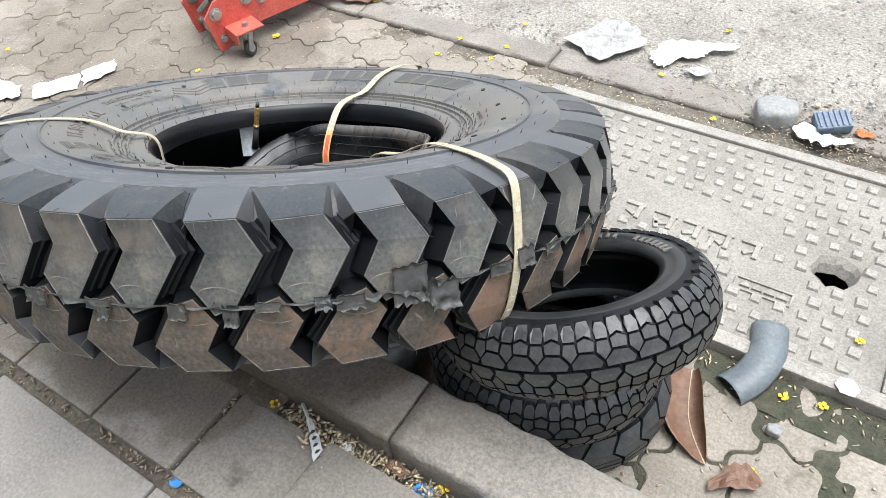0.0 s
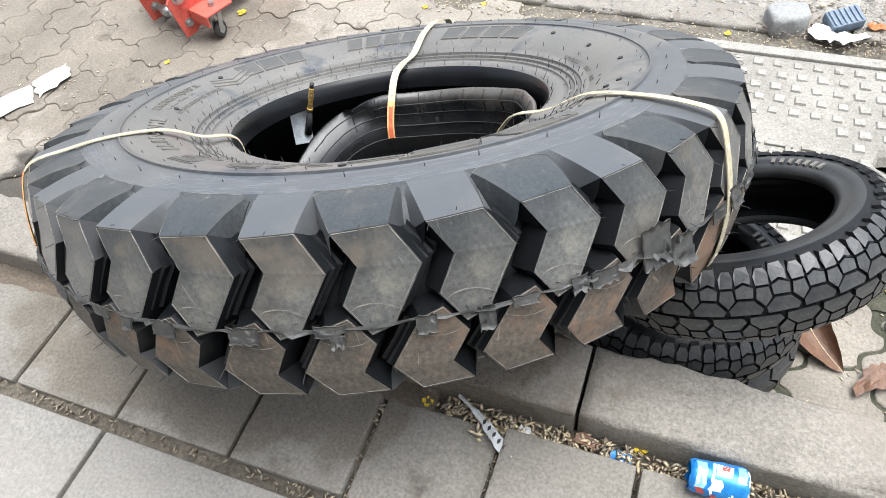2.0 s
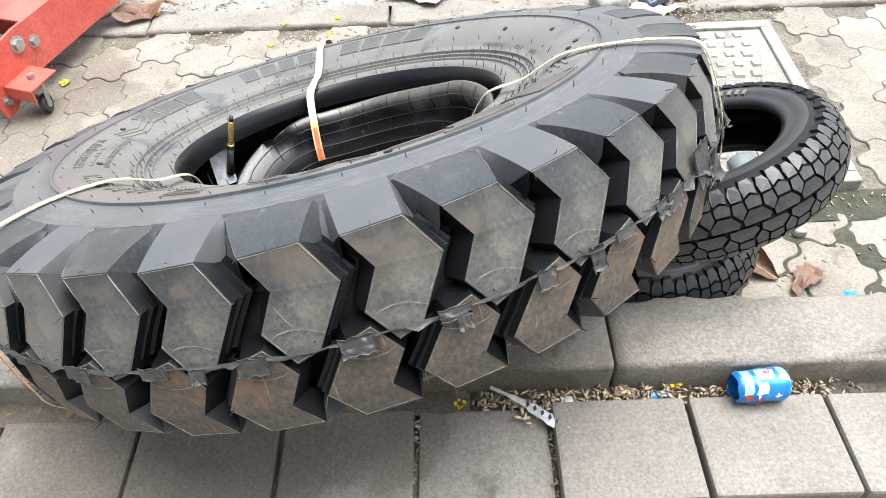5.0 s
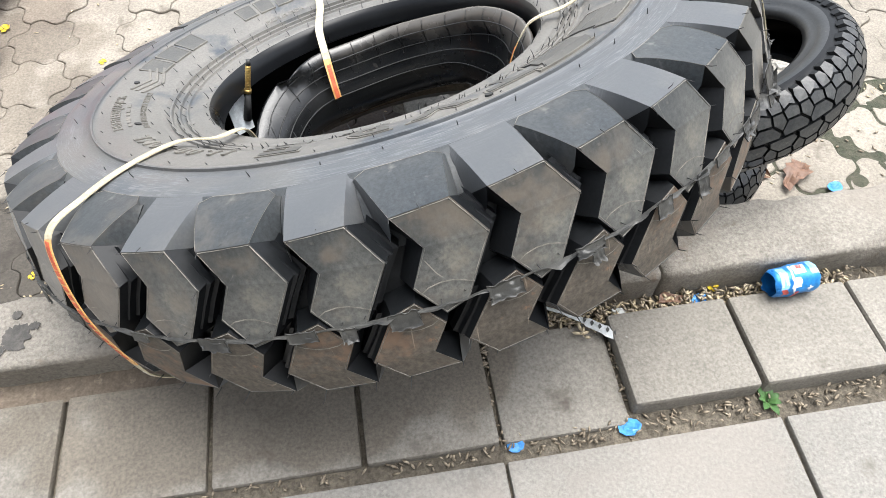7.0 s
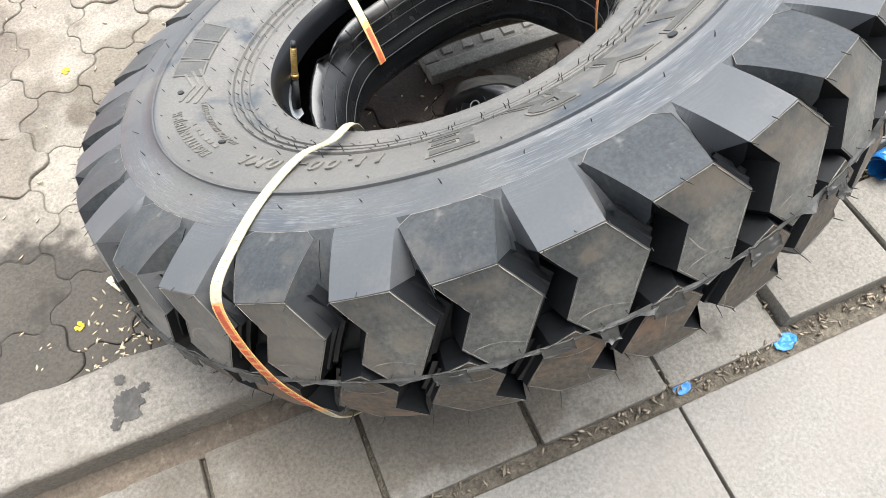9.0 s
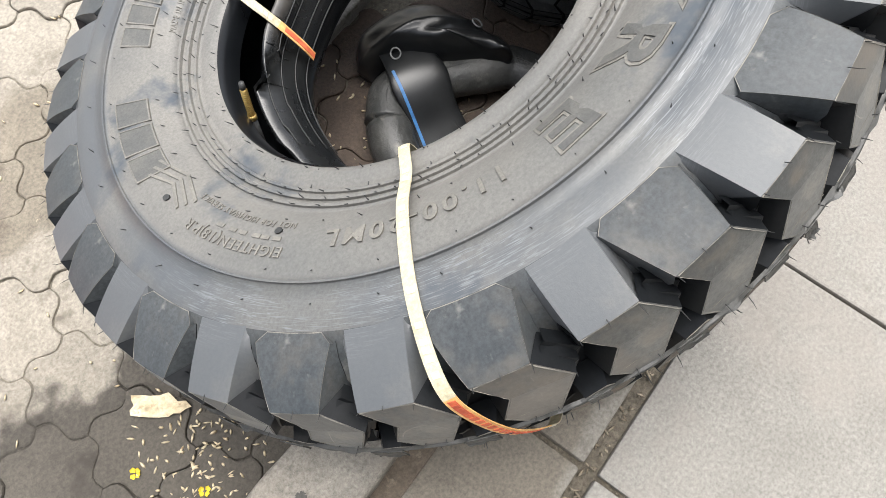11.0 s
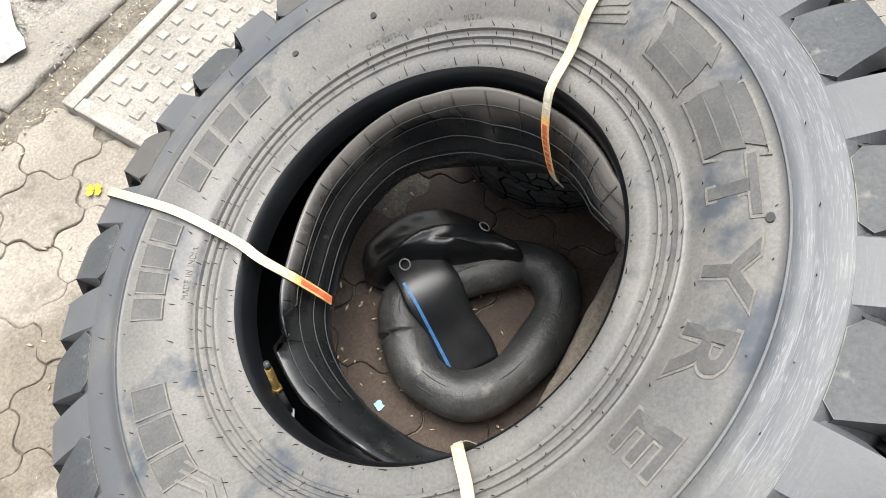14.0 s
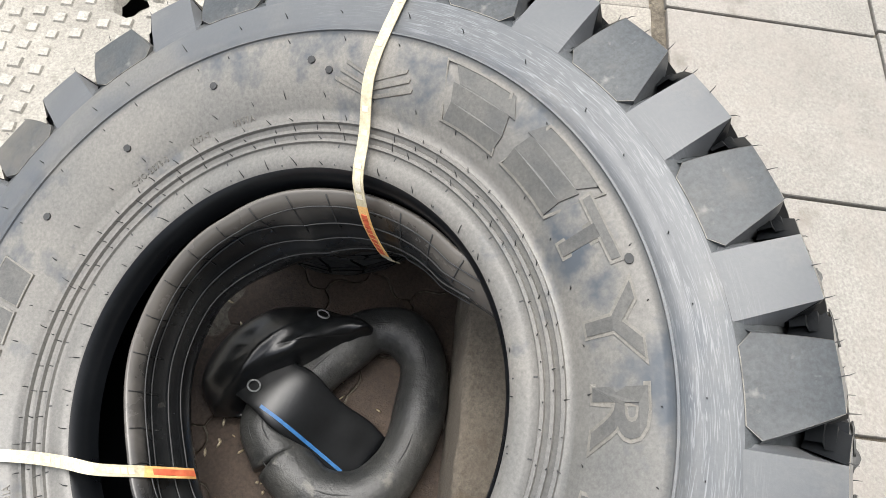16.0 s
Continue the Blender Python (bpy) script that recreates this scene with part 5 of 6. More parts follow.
strap("packing_strap", [(-137, 0.242, -0.11), (-137, 0.243, -0.04), (-137, 0.247, -0.005), (-136.0, 0.262, 0.0115), (-135.6, 0.30, 0.0200), (-135.5, 0.35, 0.0420), (-135.5, 0.42, 0.0485), (-135.0, 0.48, 0.0455), (-134.0, 0.530, 0.0385), (-133.3, 0.548, 0.004), (-132.0, 0.5565, -0.062), (-130.4, 0.5480, -0.130), (-129.5, 0.533, -0.168), (-129, 0.48, -0.205), (-129, 0.40, -0.236)], [(0.60, 0.80)], "cream plastic packing strap with orange print over the tyre")
strap("packing_strap", [(119, 0.182, -0.112), (118.5, 0.184, -0.085), (116, 0.199, -0.045), (112.5, 0.227, -0.004), (108.6, 0.254, 0.0115), (105, 0.30, 0.0190), (102.5, 0.36, 0.0450), (101, 0.44, 0.0530), (100, 0.50, 0.047), (99.5, 0.534, 0.0365), (99.3, 0.5480, 0.0), (99, 0.5560, -0.066), (99, 0.545, -0.14)], [(0.0, 0.17)], "cream plastic packing strap with orange print over the tyre")
strap("packing_strap", [(-23, 0.198, -0.135), (-23, 0.196, -0.10), (-22, 0.212, -0.04), (-20.5, 0.238, 0.000), (-19.5, 0.258, 0.0125), (-18, 0.30, 0.0200), (-17, 0.36, 0.0450), (-17.6, 0.44, 0.0500), (-18.2, 0.50, 0.0465), (-18.6, 0.534, 0.0365), (-19.0, 0.5480, 0.0), (-19.4, 0.5560, -0.066), (-19.6, 0.5475, -0.130), (-19.8, 0.532, -0.168)], [(0.08, 0.20)], "cream plastic packing strap with orange print over the tyre")

# ---- rubber flap lying inside the tyre ----
flap = thing("rim_flap", TYRE_M, "black rubber rim flap ring with moulded lines inside the tyre", "rim flap")
SEC = [(0.237, -0.020), (0.2335, -0.0165), (0.230, -0.0180), (0.222, -0.033), (0.209, -0.062), (0.199, -0.095), (0.195, -0.130), (0.199, -0.165), (0.210, -0.195), (0.224, -0.212), (0.229, -0.206), (0.216, -0.186), (0.206, -0.160), (0.203, -0.130), (0.207, -0.098), (0.217, -0.066), (0.229, -0.036)]


def flap_at(a, r, h):
    """Squeezes the section towards the ends and lets the far end sink."""
    s = 1.0
    if a < 5:
        t = min(1.0, (5 - a) / 75)
        s = 1 - 0.62 * t
        r = r + 0.010 * math.sin(t * 3.14) + 0.022 * t * t
        h = h * s + 0.002 * t - 0.010 * math.sin(t * 3.14)
    if a > 112:
        t = (a - 112) / 55
        h = h - 0.12 * min(t * t, 1.3)
        r = r + 0.008 * t
    r += 0.055 * max(0.0, (-50 - a) / 28) ** 1.4
    r -= (0.011 if h > -0.045 else -0.010) * max(0.0, min(1.0, (a - 5) / 20))
    k = max(0.0, min(1.0, (a - 22) / 35))
    k = k * k * (3 - 2 * k)
    r += 0.008 * k
    h -= 0.010 * k
    q = max(0.0, min(1.0, (a - 72) / 45))
    h -= 0.006 * q * q * (3 - 2 * q)
    r -= 0.018 * q * q * (3 - 2 * q)
    if h < -0.06:
        h = -0.06 + (h + 0.06) * (1 - 0.34 * k)
    r += 0.006 * math.sin(radians(a * 2.6 + 30)) * (1 if -0.1 < h else 0.5)
    h += 0.006 * math.sin(radians(a * 3.1))
    return r, h


vs, fs = [], []
na = 110
for i in range(na + 1):
    a = -78 + 283 * i / na
    for r, h in SEC:
        rr, hh = flap_at(a, r, h)
        vs.append(pol(a, rr, hh))
m = len(SEC)
for i in range(na):
    for k in range(m):
        fs.append((i * m + k, i * m + (k + 1) % m, (i + 1) * m + (k + 1) % m, (i + 1) * m + k))
fs += [tuple(range(m)), tuple(reversed(range(na * m, na * m + m)))]
M_FLAP = mat("rubber_flap", (0.006, 0.0066, 0.0076), (0.015, 0.0152, 0.0152), 7, 0.28, 0.08, 150, c3=(0.055, 0.050, 0.044), spots=0.18, dist=0.001)
# dust on the flap's upper half, paler to include the light falling there
dusted_lit(M_FLAP, (0.125, 0.114, 0.100), -0.066, -0.026, -0.13, -0.06, most=0.75)
obj("band", vs, fs, M_FLAP, flap, "curved black rubber band")
for lvl, (r, h) in enumerate(((0.2195, -0.0365), (0.2070, -0.064), (0.1975, -0.094), (0.1932, -0.128))):
    pts = []
    for i in range(na + 1):
        a = -62 + 222 * i / na
        rr, hh = flap_at(a, r, h)
        pts.append(pol(a, rr, hh))
    v, f = tube(pts, lambda i: 0.0010, 5)
    obj("moulded_rib", v, f, M_SPEW, flap)
for k in range(17):
    a = -55 + 12 * k
    pts = [pol(a, *flap_at(a, r - 0.0004, h)) for r, h in ((0.229, -0.0185), (0.2215, -0.033), (0.2085, -0.062), (0.2035, -0.078))]
    v, f = tube(pts, lambda i: 0.0009, 5)
    obj("moulded_rib", v, f, M_SPEW, flap)

# brass valve and the taped tag behind it
valve = thing("tyre_valve", Matrix.Translation((-0.169, 0.392, 0.406)), "brass inner tube valve stem with a black cap", "valve")
axis = Vector((-0.024, -0.020, -0.10))
rot = Vector((0, 0, 1)).rotation_difference(axis).to_matrix().to_4x4()
for nm, d0, d1, r0, r1, mt, lb in (("cap", 0.0, 0.010, 0.0036, 0.0042, M_DARK, "black cap"), ("stem", 0.010, 0.055, 0.0042, 0.0044, M_BRASS, "threaded brass stem"), ("collar", 0.055, 0.062, 0.0062, 0.0062, M_BRASS, "brass collar"), ("rubber_base", 0.062, 0.115, 0.0050, 0.0075, M_SPEW, "black rubber base")):
    bm = bmesh.new()
    add_cyl(bm, r0, r1, d1 - d0, rot @ Matrix.Translation((0, 0, (d0 + d1) / 2)), 16)
    if nm == "stem":
        for k in range(14):
            add_cyl(bm, 0.0050, 0.0046, 0.0016, rot @ Matrix.Translation((0, 0, d0 + 0.003 + k * 0.003)), 14)
    part(nm, bm, mt, valve, lb, True)
tag_pts = [Vector(p) for p in ((-0.208, 0.380, 0.350), (-0.206, 0.371, 0.315), (-0.202, 0.359, 0.278))]
tg = thing("paper_tag", Matrix.Identity(4), "white paper tag taped inside the tyre beside the valve", "tag")
ribbon("paper", tag_pts, 0.036, 0.0008, lambda i: Vector((0.75, 0.6, 0)), M_CANW, tg, "pale blue-white paper")

M_STRIPE = mat("blue_stripe", (0.02, 0.10, 0.26), (0.03, 0.14, 0.34), 30, 0.5, 0.1, 90)
M_RING = mat("grey_rubber_ring", (0.14, 0.14, 0.14), (0.25, 0.25, 0.25), 60, 0.5, 0.1, 200)
# ---- inner tubes on the pavers inside the ring ----
it = thing("inner_tube", Matrix.Identity(4), "grey-black scooter inner tube lying on the pavers inside the tyre", "inner tube")
loop = [(0.030, 0.350), (-0.014, 0.285), (-0.008, 0.205), (0.050, 0.158), (0.135, 0.138), (0.215, 0.142), (0.262, 0.180), (0.258, 0.238), (0.212, 0.285), (0.150, 0.335), (0.085, 0.382)]
pts = spline([(x, y, 0.043) for x, y in loop + loop[:1]], 10)
v, f = tube(pts, lambda i: 0.0420 + 0.002 * math.sin(i * 0.35), 20, 0.92)
obj("tube", v, f, M_TUBE, it, "soft dusty rubber tube")
for k in range(2):
    seam = [p + Vector((0, 0, 0.0368 if k == 0 else 0.030)) + (Vector((0, 0, 0)) if k == 0 else (Vector((0.12, 0.24, 0.043)) - p).normalized() * -0.022) for p in pts]
    v, f = tube(seam, lambda i: 0.0012, 5)
    obj("moulded_seam", v, f, M_SPEW, it)
flat = thing("inner_tube", Matrix.Identity(4), "flat folded black inner tube with a blue stripe", "inner tube")
path = spline([(0.185, 0.435, 0.062), (0.142, 0.388, 0.090), (0.114, 0.338, 0.088), (0.080, 0.274, 0.046), (0.045, 0.212, 0.014)], 8)
v, f = tube(path, lambda i: 0.050 + 0.003 * math.sin(i * 0.5), 20, 0.11)
obj("tube", v, f, M_TUBEB, flat, "flattened black rubber")
ribbon("stripe", [p + Vector((-0.034, 0.016, 0.0052)) for p in path[11:30]], 0.0055, 0.0010, lambda i: Vector((0.8, -0.5, 0)), M_STRIPE, flat, "blue stripe")

sack = thing("inner_tube", Matrix.Identity(4), "deflated crumpled black inner tube with pale valve rings", "inner tube")
out = [(0.086, 0.468), (0.130, 0.500), (0.190, 0.490), (0.245, 0.450), (0.282, 0.392), (0.288, 0.330), (0.270, 0.272), (0.246, 0.232), (0.230, 0.258), (0.203, 0.280), (0.152, 0.312), (0.116, 0.366), (0.092, 0.420)]
cx, cy = 0.185, 0.380
ringp = spline([(x, y, 0) for x, y in out + out[:1]], 10)[:-1]
vs, fs = [], []
nr = 22
m = len(ringp)
for lay in range(nr + 1):
    s = max(0.004, 1 - lay / nr)
    for p in ringp:
        x, y = cx + (p.x - cx) * s, cy + (p.y - cy) * s
        ux, uy = (x - 0.250) * -0.66 + (y - 0.235) * 0.75, (x - 0.250) * 0.75 + (y - 0.235) * 0.66
        vv = uy + 0.010 * math.sin(ux * 24) - 0.006
        high = 0.112 * (1 - s ** 2.2) ** 0.56
        crease = 0.050 * math.exp(-(vv / 0.013) ** 2) * min(1.0, max(0.0, (ux - 0.02) / 0.06))
        soft = 0.026 * abs(noise.noise(Vector((x * 11 + y * 8, y * 12, 4.0)))) + 0.0025 * abs(noise.noise(Vector((x * 38, y * 30, 9.0))))
        vs.append((x, y, max(0.006, 0.030 + 0.066 * math.exp(-((x - 0.246) ** 2 + (y - 0.232) ** 2) / 0.0036) * s + high - (crease + soft) * min(1.0, high / 0.05))))
vs += [(cx + (p.x - cx) * 0.93, cy + (p.y - cy) * 0.93, 0.003) for p in ringp]
for lay in range(nr):
    for k in range(m):
        fs.append((lay * m + k, lay * m + (k + 1) % m, (lay + 1) * m + (k + 1) % m, (lay + 1) * m + k))
fs += [((nr + 1) * m + k, (nr + 1) * m + (k + 1) % m, (k + 1) % m, k) for k in range(m)]
fs += [tuple(range(nr * m, nr * m + m)), tuple(reversed(range((nr + 1) * m, (nr + 2) * m)))]
obj("tube", vs, fs, M_TUBEB, sack, "crumpled black rubber")
for c, nrm in (((0.250, 0.314), (0.5, -0.25, 0.8)), ((0.126, 0.402), (-0.6, -0.1, 0.8))):
    c = (*c, 0.003 + max(p[2] for p in vs if math.hypot(p[0] - c[0], p[1] - c[1]) < 0.012))
    v, f = revolve([(0.0095 + 0.0016 * math.cos(q * 1.047), 0.0016 * math.sin(q * 1.047)) for q in range(6)], 24)
    mm = tilt(c, nrm)
    obj("valve_ring", [mm @ Vector(p) for p in v], f, M_RING, sack, "pale grey valve ring")

# ---- litter ----
def crumpled(name, outline, z, material, label, category, amp=0.006, sc=18, thick=0.0012, group="", m=None):
    """A thin sheet with a given outline, bent by noise."""
    cx, cy = sum(p[0] for p in outline) / len(outline), sum(p[1] for p in outline) / len(outline)
    n = len(outline)
    rings = 5
    vs = []
    size = max(abs(p[0] - cx) + abs(p[1] - cy) for p in outline)

    def zof(x, y):
        return z + abs(amp * noise.noise(Vector((x * sc, y * sc, z * 50)))) + 0.5 * abs(amp * noise.noise(Vector((x * sc * 2.6, y * sc * 2.6, 7))))
    for side in (0, 1):
        vs.append((cx, cy, zof(cx, cy) + side * thick))
        for r in range(1, rings + 1):
            for x, y in outline:
                px, py = cx + (x - cx) * r / rings, cy + (y - cy) * r / rings
                if 0 < r < rings:
                    px += 0.04 * size * noise.noise(Vector((px * 30, py * 30, 1)))
                vs.append((px, py, zof(px, py) + side * thick))
    L = 1 + rings * n
    fs = []
    for side in (0, 1):
        o = side * L
        for k in range(n):
            fs.append((o, o + 1 + k, o + 1 + (k + 1) % n))
            for r in range(rings - 1):
                a, b = o + 1 + r * n, o + 1 + (r + 1) * n
                fs.append((a + k, b + k, b + (k + 1) % n, a + (k + 1) % n))
    a, b = 1 + (rings - 1) * n, L + 1 + (rings - 1) * n
    fs += [(a + k, a + (k + 1) % n, b + (k + 1) % n, b + k) for k in range(n)]
    ob = obj(name, vs, fs, material, smooth=False)
    return tagged(ob, label, category, group)


def rough_outline(corners, per=6, jag=0.006, seed=1):
    out = []
    for k, p in enumerate(corners):
        q = corners[(k + 1) % len(corners)]
        d = math.hypot(q[0] - p[0], q[1] - p[1])
        nx, ny = -(q[1] - p[1]) / d, (q[0] - p[0]) / d
        for i in range(per):
            t = i / per
            j = jag * noise.noise(Vector((k * 3.3 + t * 5, seed, 0.5))) if i else 0
            out.append((p[0] + (q[0] - p[0]) * t + nx * j, p[1] + (q[1] - p[1]) * t + ny * j))
    return out


crumpled("plastic_sheet", rough_outline([(0.012, 1.470), (0.168, 1.402), (0.256, 1.560), (0.190, 1.635), (0.100, 1.646)], 6, 0.012, 1), 0.016, M_FOAM, "crumpled translucent white plastic sheet on the road edge", "plastic sheet", 0.020, 17)
crumpled("paper_scrap", rough_outline([(0.281, 1.527), (0.310, 1.470), (0.345, 1.462), (0.370, 1.520), (0.425, 1.560), (0.440, 1.605), (0.505, 1.655), (0.500, 1.680), (0.425, 1.645), (0.345, 1.635), (0.300, 1.600)], 5, 0.016, 2), 0.014, M_PAPER, "torn white paper with ragged edges on the road", "paper", 0.007, 20)
crumpled("paper_scrap", rough_outline([(0.400, 1.470), (0.455, 1.462), (0.480, 1.500), (0.430, 1.508)], 5, 0.008, 3), 0.014, M_FOAM, "small dirty yellowish paper scrap on the road", "paper", 0.010, 25)
crumpled("paper_scrap", rough_outline([(-1.420, 0.500), (-1.345, 0.450), (-1.265, 0.560), (-1.330, 0.620)], 6, 0.010, 4), 0.004, M_PAPER, "crumpled white paper on the pavers", "paper", 0.009, 16)
crumpled("paper_scrap", rough_outline([(-1.330, 0.630), (-1.262, 0.580), (-1.235, 0.690), (-1.290, 0.735)], 6, 0.018, 5), 0.004, M_PAPER, "torn white paper on the pavers", "paper", 0.012, 22)
crumpled("paper_scrap", rough_outline([(-1.560, 0.470), (-1.440, 0.480), (-1.400, 0.430), (-1.500, 0.380)], 6, 0.018, 6), 0.004, M_PAPER, "torn white paper on the pavers", "paper", 0.016, 22)
crumpled("paper_scrap", rough_outline([(1.008, 0.575), (1.020, 0.558), (1.046, 0.560), (1.052, 0.580), (1.036, 0.598), (1.014, 0.594)], 3, 0.003, 7), 0.030, M_PAPER, "small white paper disc on the cover border", "paper", 0.004, 20)
def folded_leaf(rib, wl, wr, curl_l, curl_r, label):
    """A dry leaf: a midrib, two blades bent up from it, veins pressed in."""
    mid = spline(rib, 6)
    n = len(mid)
    vs, fs = [], []
    for sgn_t in (0.0, 0.0010):
        for i, p in enumerate(mid):
            u = i / (n - 1)
            d = (mid[min(i + 1, n - 1)] - mid[max(i - 1, 0)]).normalized()
            s = d.cross(Vector((0, 0, 1))).normalized()
            shape = max(0.02, math.sin(math.pi * min(1.0, 0.10 + 0.90 * u)) ** 0.75)
            for k in range(-5, 6):
                q = abs(k) / 5
                w, c = (wl, curl_l) if k < 0 else (wr, curl_r)
                ang = c * q
                wob = 0.0035 * noise.noise(Vector((u * 9, k * 0.7, 2.0))) * q + 0.0012 * math.sin(u * 40 + abs(k)) * q
                out = w * shape * q
                vs.append(p + s * (math.copysign(1, k) * out * math.cos(ang)) + Vector((0, 0, 0.003 + out * math.sin(ang) + wob + sgn_t)))
    L = n * 11
    for o in (0, L):
        for i in range(n - 1):
            for k in range(10):
                a = o + i * 11 + k
                fs.append((a, a + 1, a + 12, a + 11))
    for i in range(n - 1):
        for k in (0, 10):
            a = i * 11 + k
            fs.append((a, a + 11, a + 11 + L, a + L))
    ob = tagged(obj("dry_leaf", vs, fs, M_LEAF), label, "leaf")
    v, f = tube([p + Vector((0, 0, 0.0042)) for p in mid], lambda i: 0.0012, 5)
    obj("midrib", v, f, M_HUSK, ob, "paler midrib")
    return ob


folded_leaf([(0.770, 0.490, 0.004), (0.782, 0.440, 0.004), (0.800, 0.385, 0.003), (0.826, 0.345, 0.002), (0.856, 0.310, 0.002)], 0.046, 0.058, 1.15, 0.45, "large curled brown dry leaf on the pavers")
crumpled("dry_leaf", rough_outline([(0.875, 0.262), (0.905, 0.285), (0.945, 0.300), (0.955, 0.325), (0.915, 0.345), (0.885, 0.320)], 4, 0.010, 9), 0.004, M_LEAF, "crumpled brown dry leaf on the pavers", "leaf", 0.026, 16)
crumpled("dry_leaf", rough_outline([(-0.860, 1.385), (-0.780, 1.370), (-0.690, 1.410), (-0.640, 1.470), (-0.720, 1.480), (-0.800, 1.450)], 4, 0.010, 10), 0.014, M_LEAF, "large dry leaf on the edging strip", "leaf", 0.040, 14)
crumpled("dry_leaf", rough_outline([(-0.625, 0.375), (-0.590, 0.325), (-0.555, 0.305), (-0.560, 0.350), (-0.600, 0.395)], 4, 0.008, 12), 0.004, M_HUSK, "small pale dry leaf on the pavers", "leaf", 0.016, 26)
crumpled("foil_scrap", rough_outline([(-0.098, 0.322), (-0.084, 0.318), (-0.080, 0.331), (-0.092, 0.336)], 3, 0.003, 13), 0.003, M_CANL, "tiny blue and red foil scrap on the pavers", "foil", 0.010, 30)
for x, y, z, s in ((0.508, -0.049, 0.186, 0.017), (0.159, -0.236, 0.186, 0.013), (0.328, -0.236, 0.186, 0.017), (0.980, 0.262, 0.004, 0.017)):
    crumpled("plastic_cap_piece", [(x + s * math.cos(k * 0.7), y + 0.75 * s * math.sin(k * 0.7)) for k in range(9)], z, M_BLUE, "small bright blue plastic piece", "plastic piece", 0.012, 40, 0.0012, "blue plastic pieces")

# grey rubber gutter piece
gp = thing("rubber_offcut", Matrix.Identity(4), "curved grey rubber hose offcut lying beside the cover", "rubber offcut")
path = spline([(0.845, 0.480, 0.012), (0.872, 0.525, 0.022), (0.884, 0.585, 0.030), (0.872, 0.648, 0.036)], 6)
vs, fs = [], []
K = 13
for i, p in enumerate(path):
    d = (path[min(i + 1, len(path) - 1)] - path[max(0, i - 1)]).normalized()
    s = d.cross(Vector((0, 0, 1))).normalized()
    for lay in (0.036, 0.0335):
        for k in range(K):
            a = math.pi * (k / (K - 1))
            vs.append(p + s * (lay * math.cos(a)) + Vector((0, 0, 1)) * (lay * 0.70 * math.sin(a) - 0.010))
n2 = 2 * K
loopi = list(range(K)) + list(range(2 * K - 1, K - 1, -1))
for i in range(len(path) - 1):
    for q in range(n2):
        a, b = loopi[q], loopi[(q + 1) % n2]
        fs.append((i * n2 + a, i * n2 + b, (i + 1) * n2 + b, (i + 1) * n2 + a))
for i in (0, len(path) - 1):
    for k in range(K - 1):
        fs.append((i * n2 + k, i * n2 + k + 1, i * n2 + K + k + 1, i * n2 + K + k))
obj("shell", vs, fs, M_GREYP, gp, "half-round grey rubber shell")

# stones and the broken plastic block
def stone(x, y, z, sx, sy, sz, seed, material, label, name="stone", rz=0):
    bm = bmesh.new()
    bmesh.ops.create_icosphere(bm, subdivisions=3, radius=1.0)
    for v in bm.verts:
        q = v.co.copy()
        f = 1 + 0.35 * noise.noise(q * 0.9 + Vector((seed, 0, 0))) + 0.10 * noise.noise(q * 3 + Vector((seed, 0, 0)))
        q = Vector((max(-0.8, min(0.8, q.x * f)), max(-0.8, min(0.8, q.y * f)), max(-0.6, min(0.55, q.z * f))))
        v.co = Vector((q.x * sx, q.y * sy, q.z * sz))
    o = part(name, bm, material, None, "", True)
    o.matrix_world = pose(x, y, z, 0, 0, rz)
    return tagged(o, label, "stone")


stone(0.690, 1.375, 0.022, 0.066, 0.058, 0.052, 4, M_STONE, "smooth grey stone block on the dusty road edge", rz=20)
stone(0.940, 0.437, 0.008, 0.016, 0.013, 0.014, 8, M_STONE, "small grey pebble on a paver")
for k in range(14):
    stone(rnd.uniform(0.15, 1.2), rnd.uniform(1.27, 1.9), 0.012, *(rnd.uniform(0.004, 0.010) for _ in range(3)), 20 + k, rnd.choice((M_STONE, M_FOAM, M_HUSK)), "small loose stone on the dusty road", rz=rnd.uniform(0, 180))
blk = thing("plastic_block", pose(0.828, 1.385, 0.030, 12, -6, 28), "broken blue-grey ribbed plastic block among rubbish", "plastic block")
bm = bmesh.new()
add_box(bm, (0, 0, 0), (0.086, 0.058, 0.030), bev=0.004)
part("body", bm, M_SLATE, blk)
for k in range(6):
    bm = bmesh.new()
    add_box(bm, (-0.034 + k * 0.0136, 0.0, 0.0165), (0.0045, 0.050, 0.005), bev=0.001)
    part("rib", bm, M_SLATE, blk)
crumpled("plastic_scrap", rough_outline([(0.745, 1.330), (0.800, 1.290), (0.870, 1.320), (0.900, 1.345), (0.860, 1.350), (0.795, 1.325), (0.765, 1.370)], 5, 0.012, 21), 0.010, M_PAPER, "torn white plastic rim around rubbish", "plastic scrap", 0.020, 20)
crumpled("plastic_scrap", rough_outline([(0.800, 1.300), (0.830, 1.280), (0.860, 1.300), (0.840, 1.325)], 4, 0.010, 22), 0.022, M_CANW, "pale blue plastic scrap", "plastic scrap", 0.020, 30)
crumpled("plastic_scrap", rough_outline([(0.885, 1.375), (0.930, 1.368), (0.935, 1.395), (0.900, 1.405)], 4, 0.010, 23), 0.012, M_ORANGE, "small curled orange-brown plastic scrap on the road", "plastic scrap", 0.022, 30)
crumpled("plastic_scrap", rough_outline([(0.960, 1.420), (1.010, 1.390), (1.040, 1.425), (0.990, 1.450)], 4, 0.012, 24), 0.012, M_PAPER, "torn white plastic scrap", "plastic scrap", 0.022, 30)

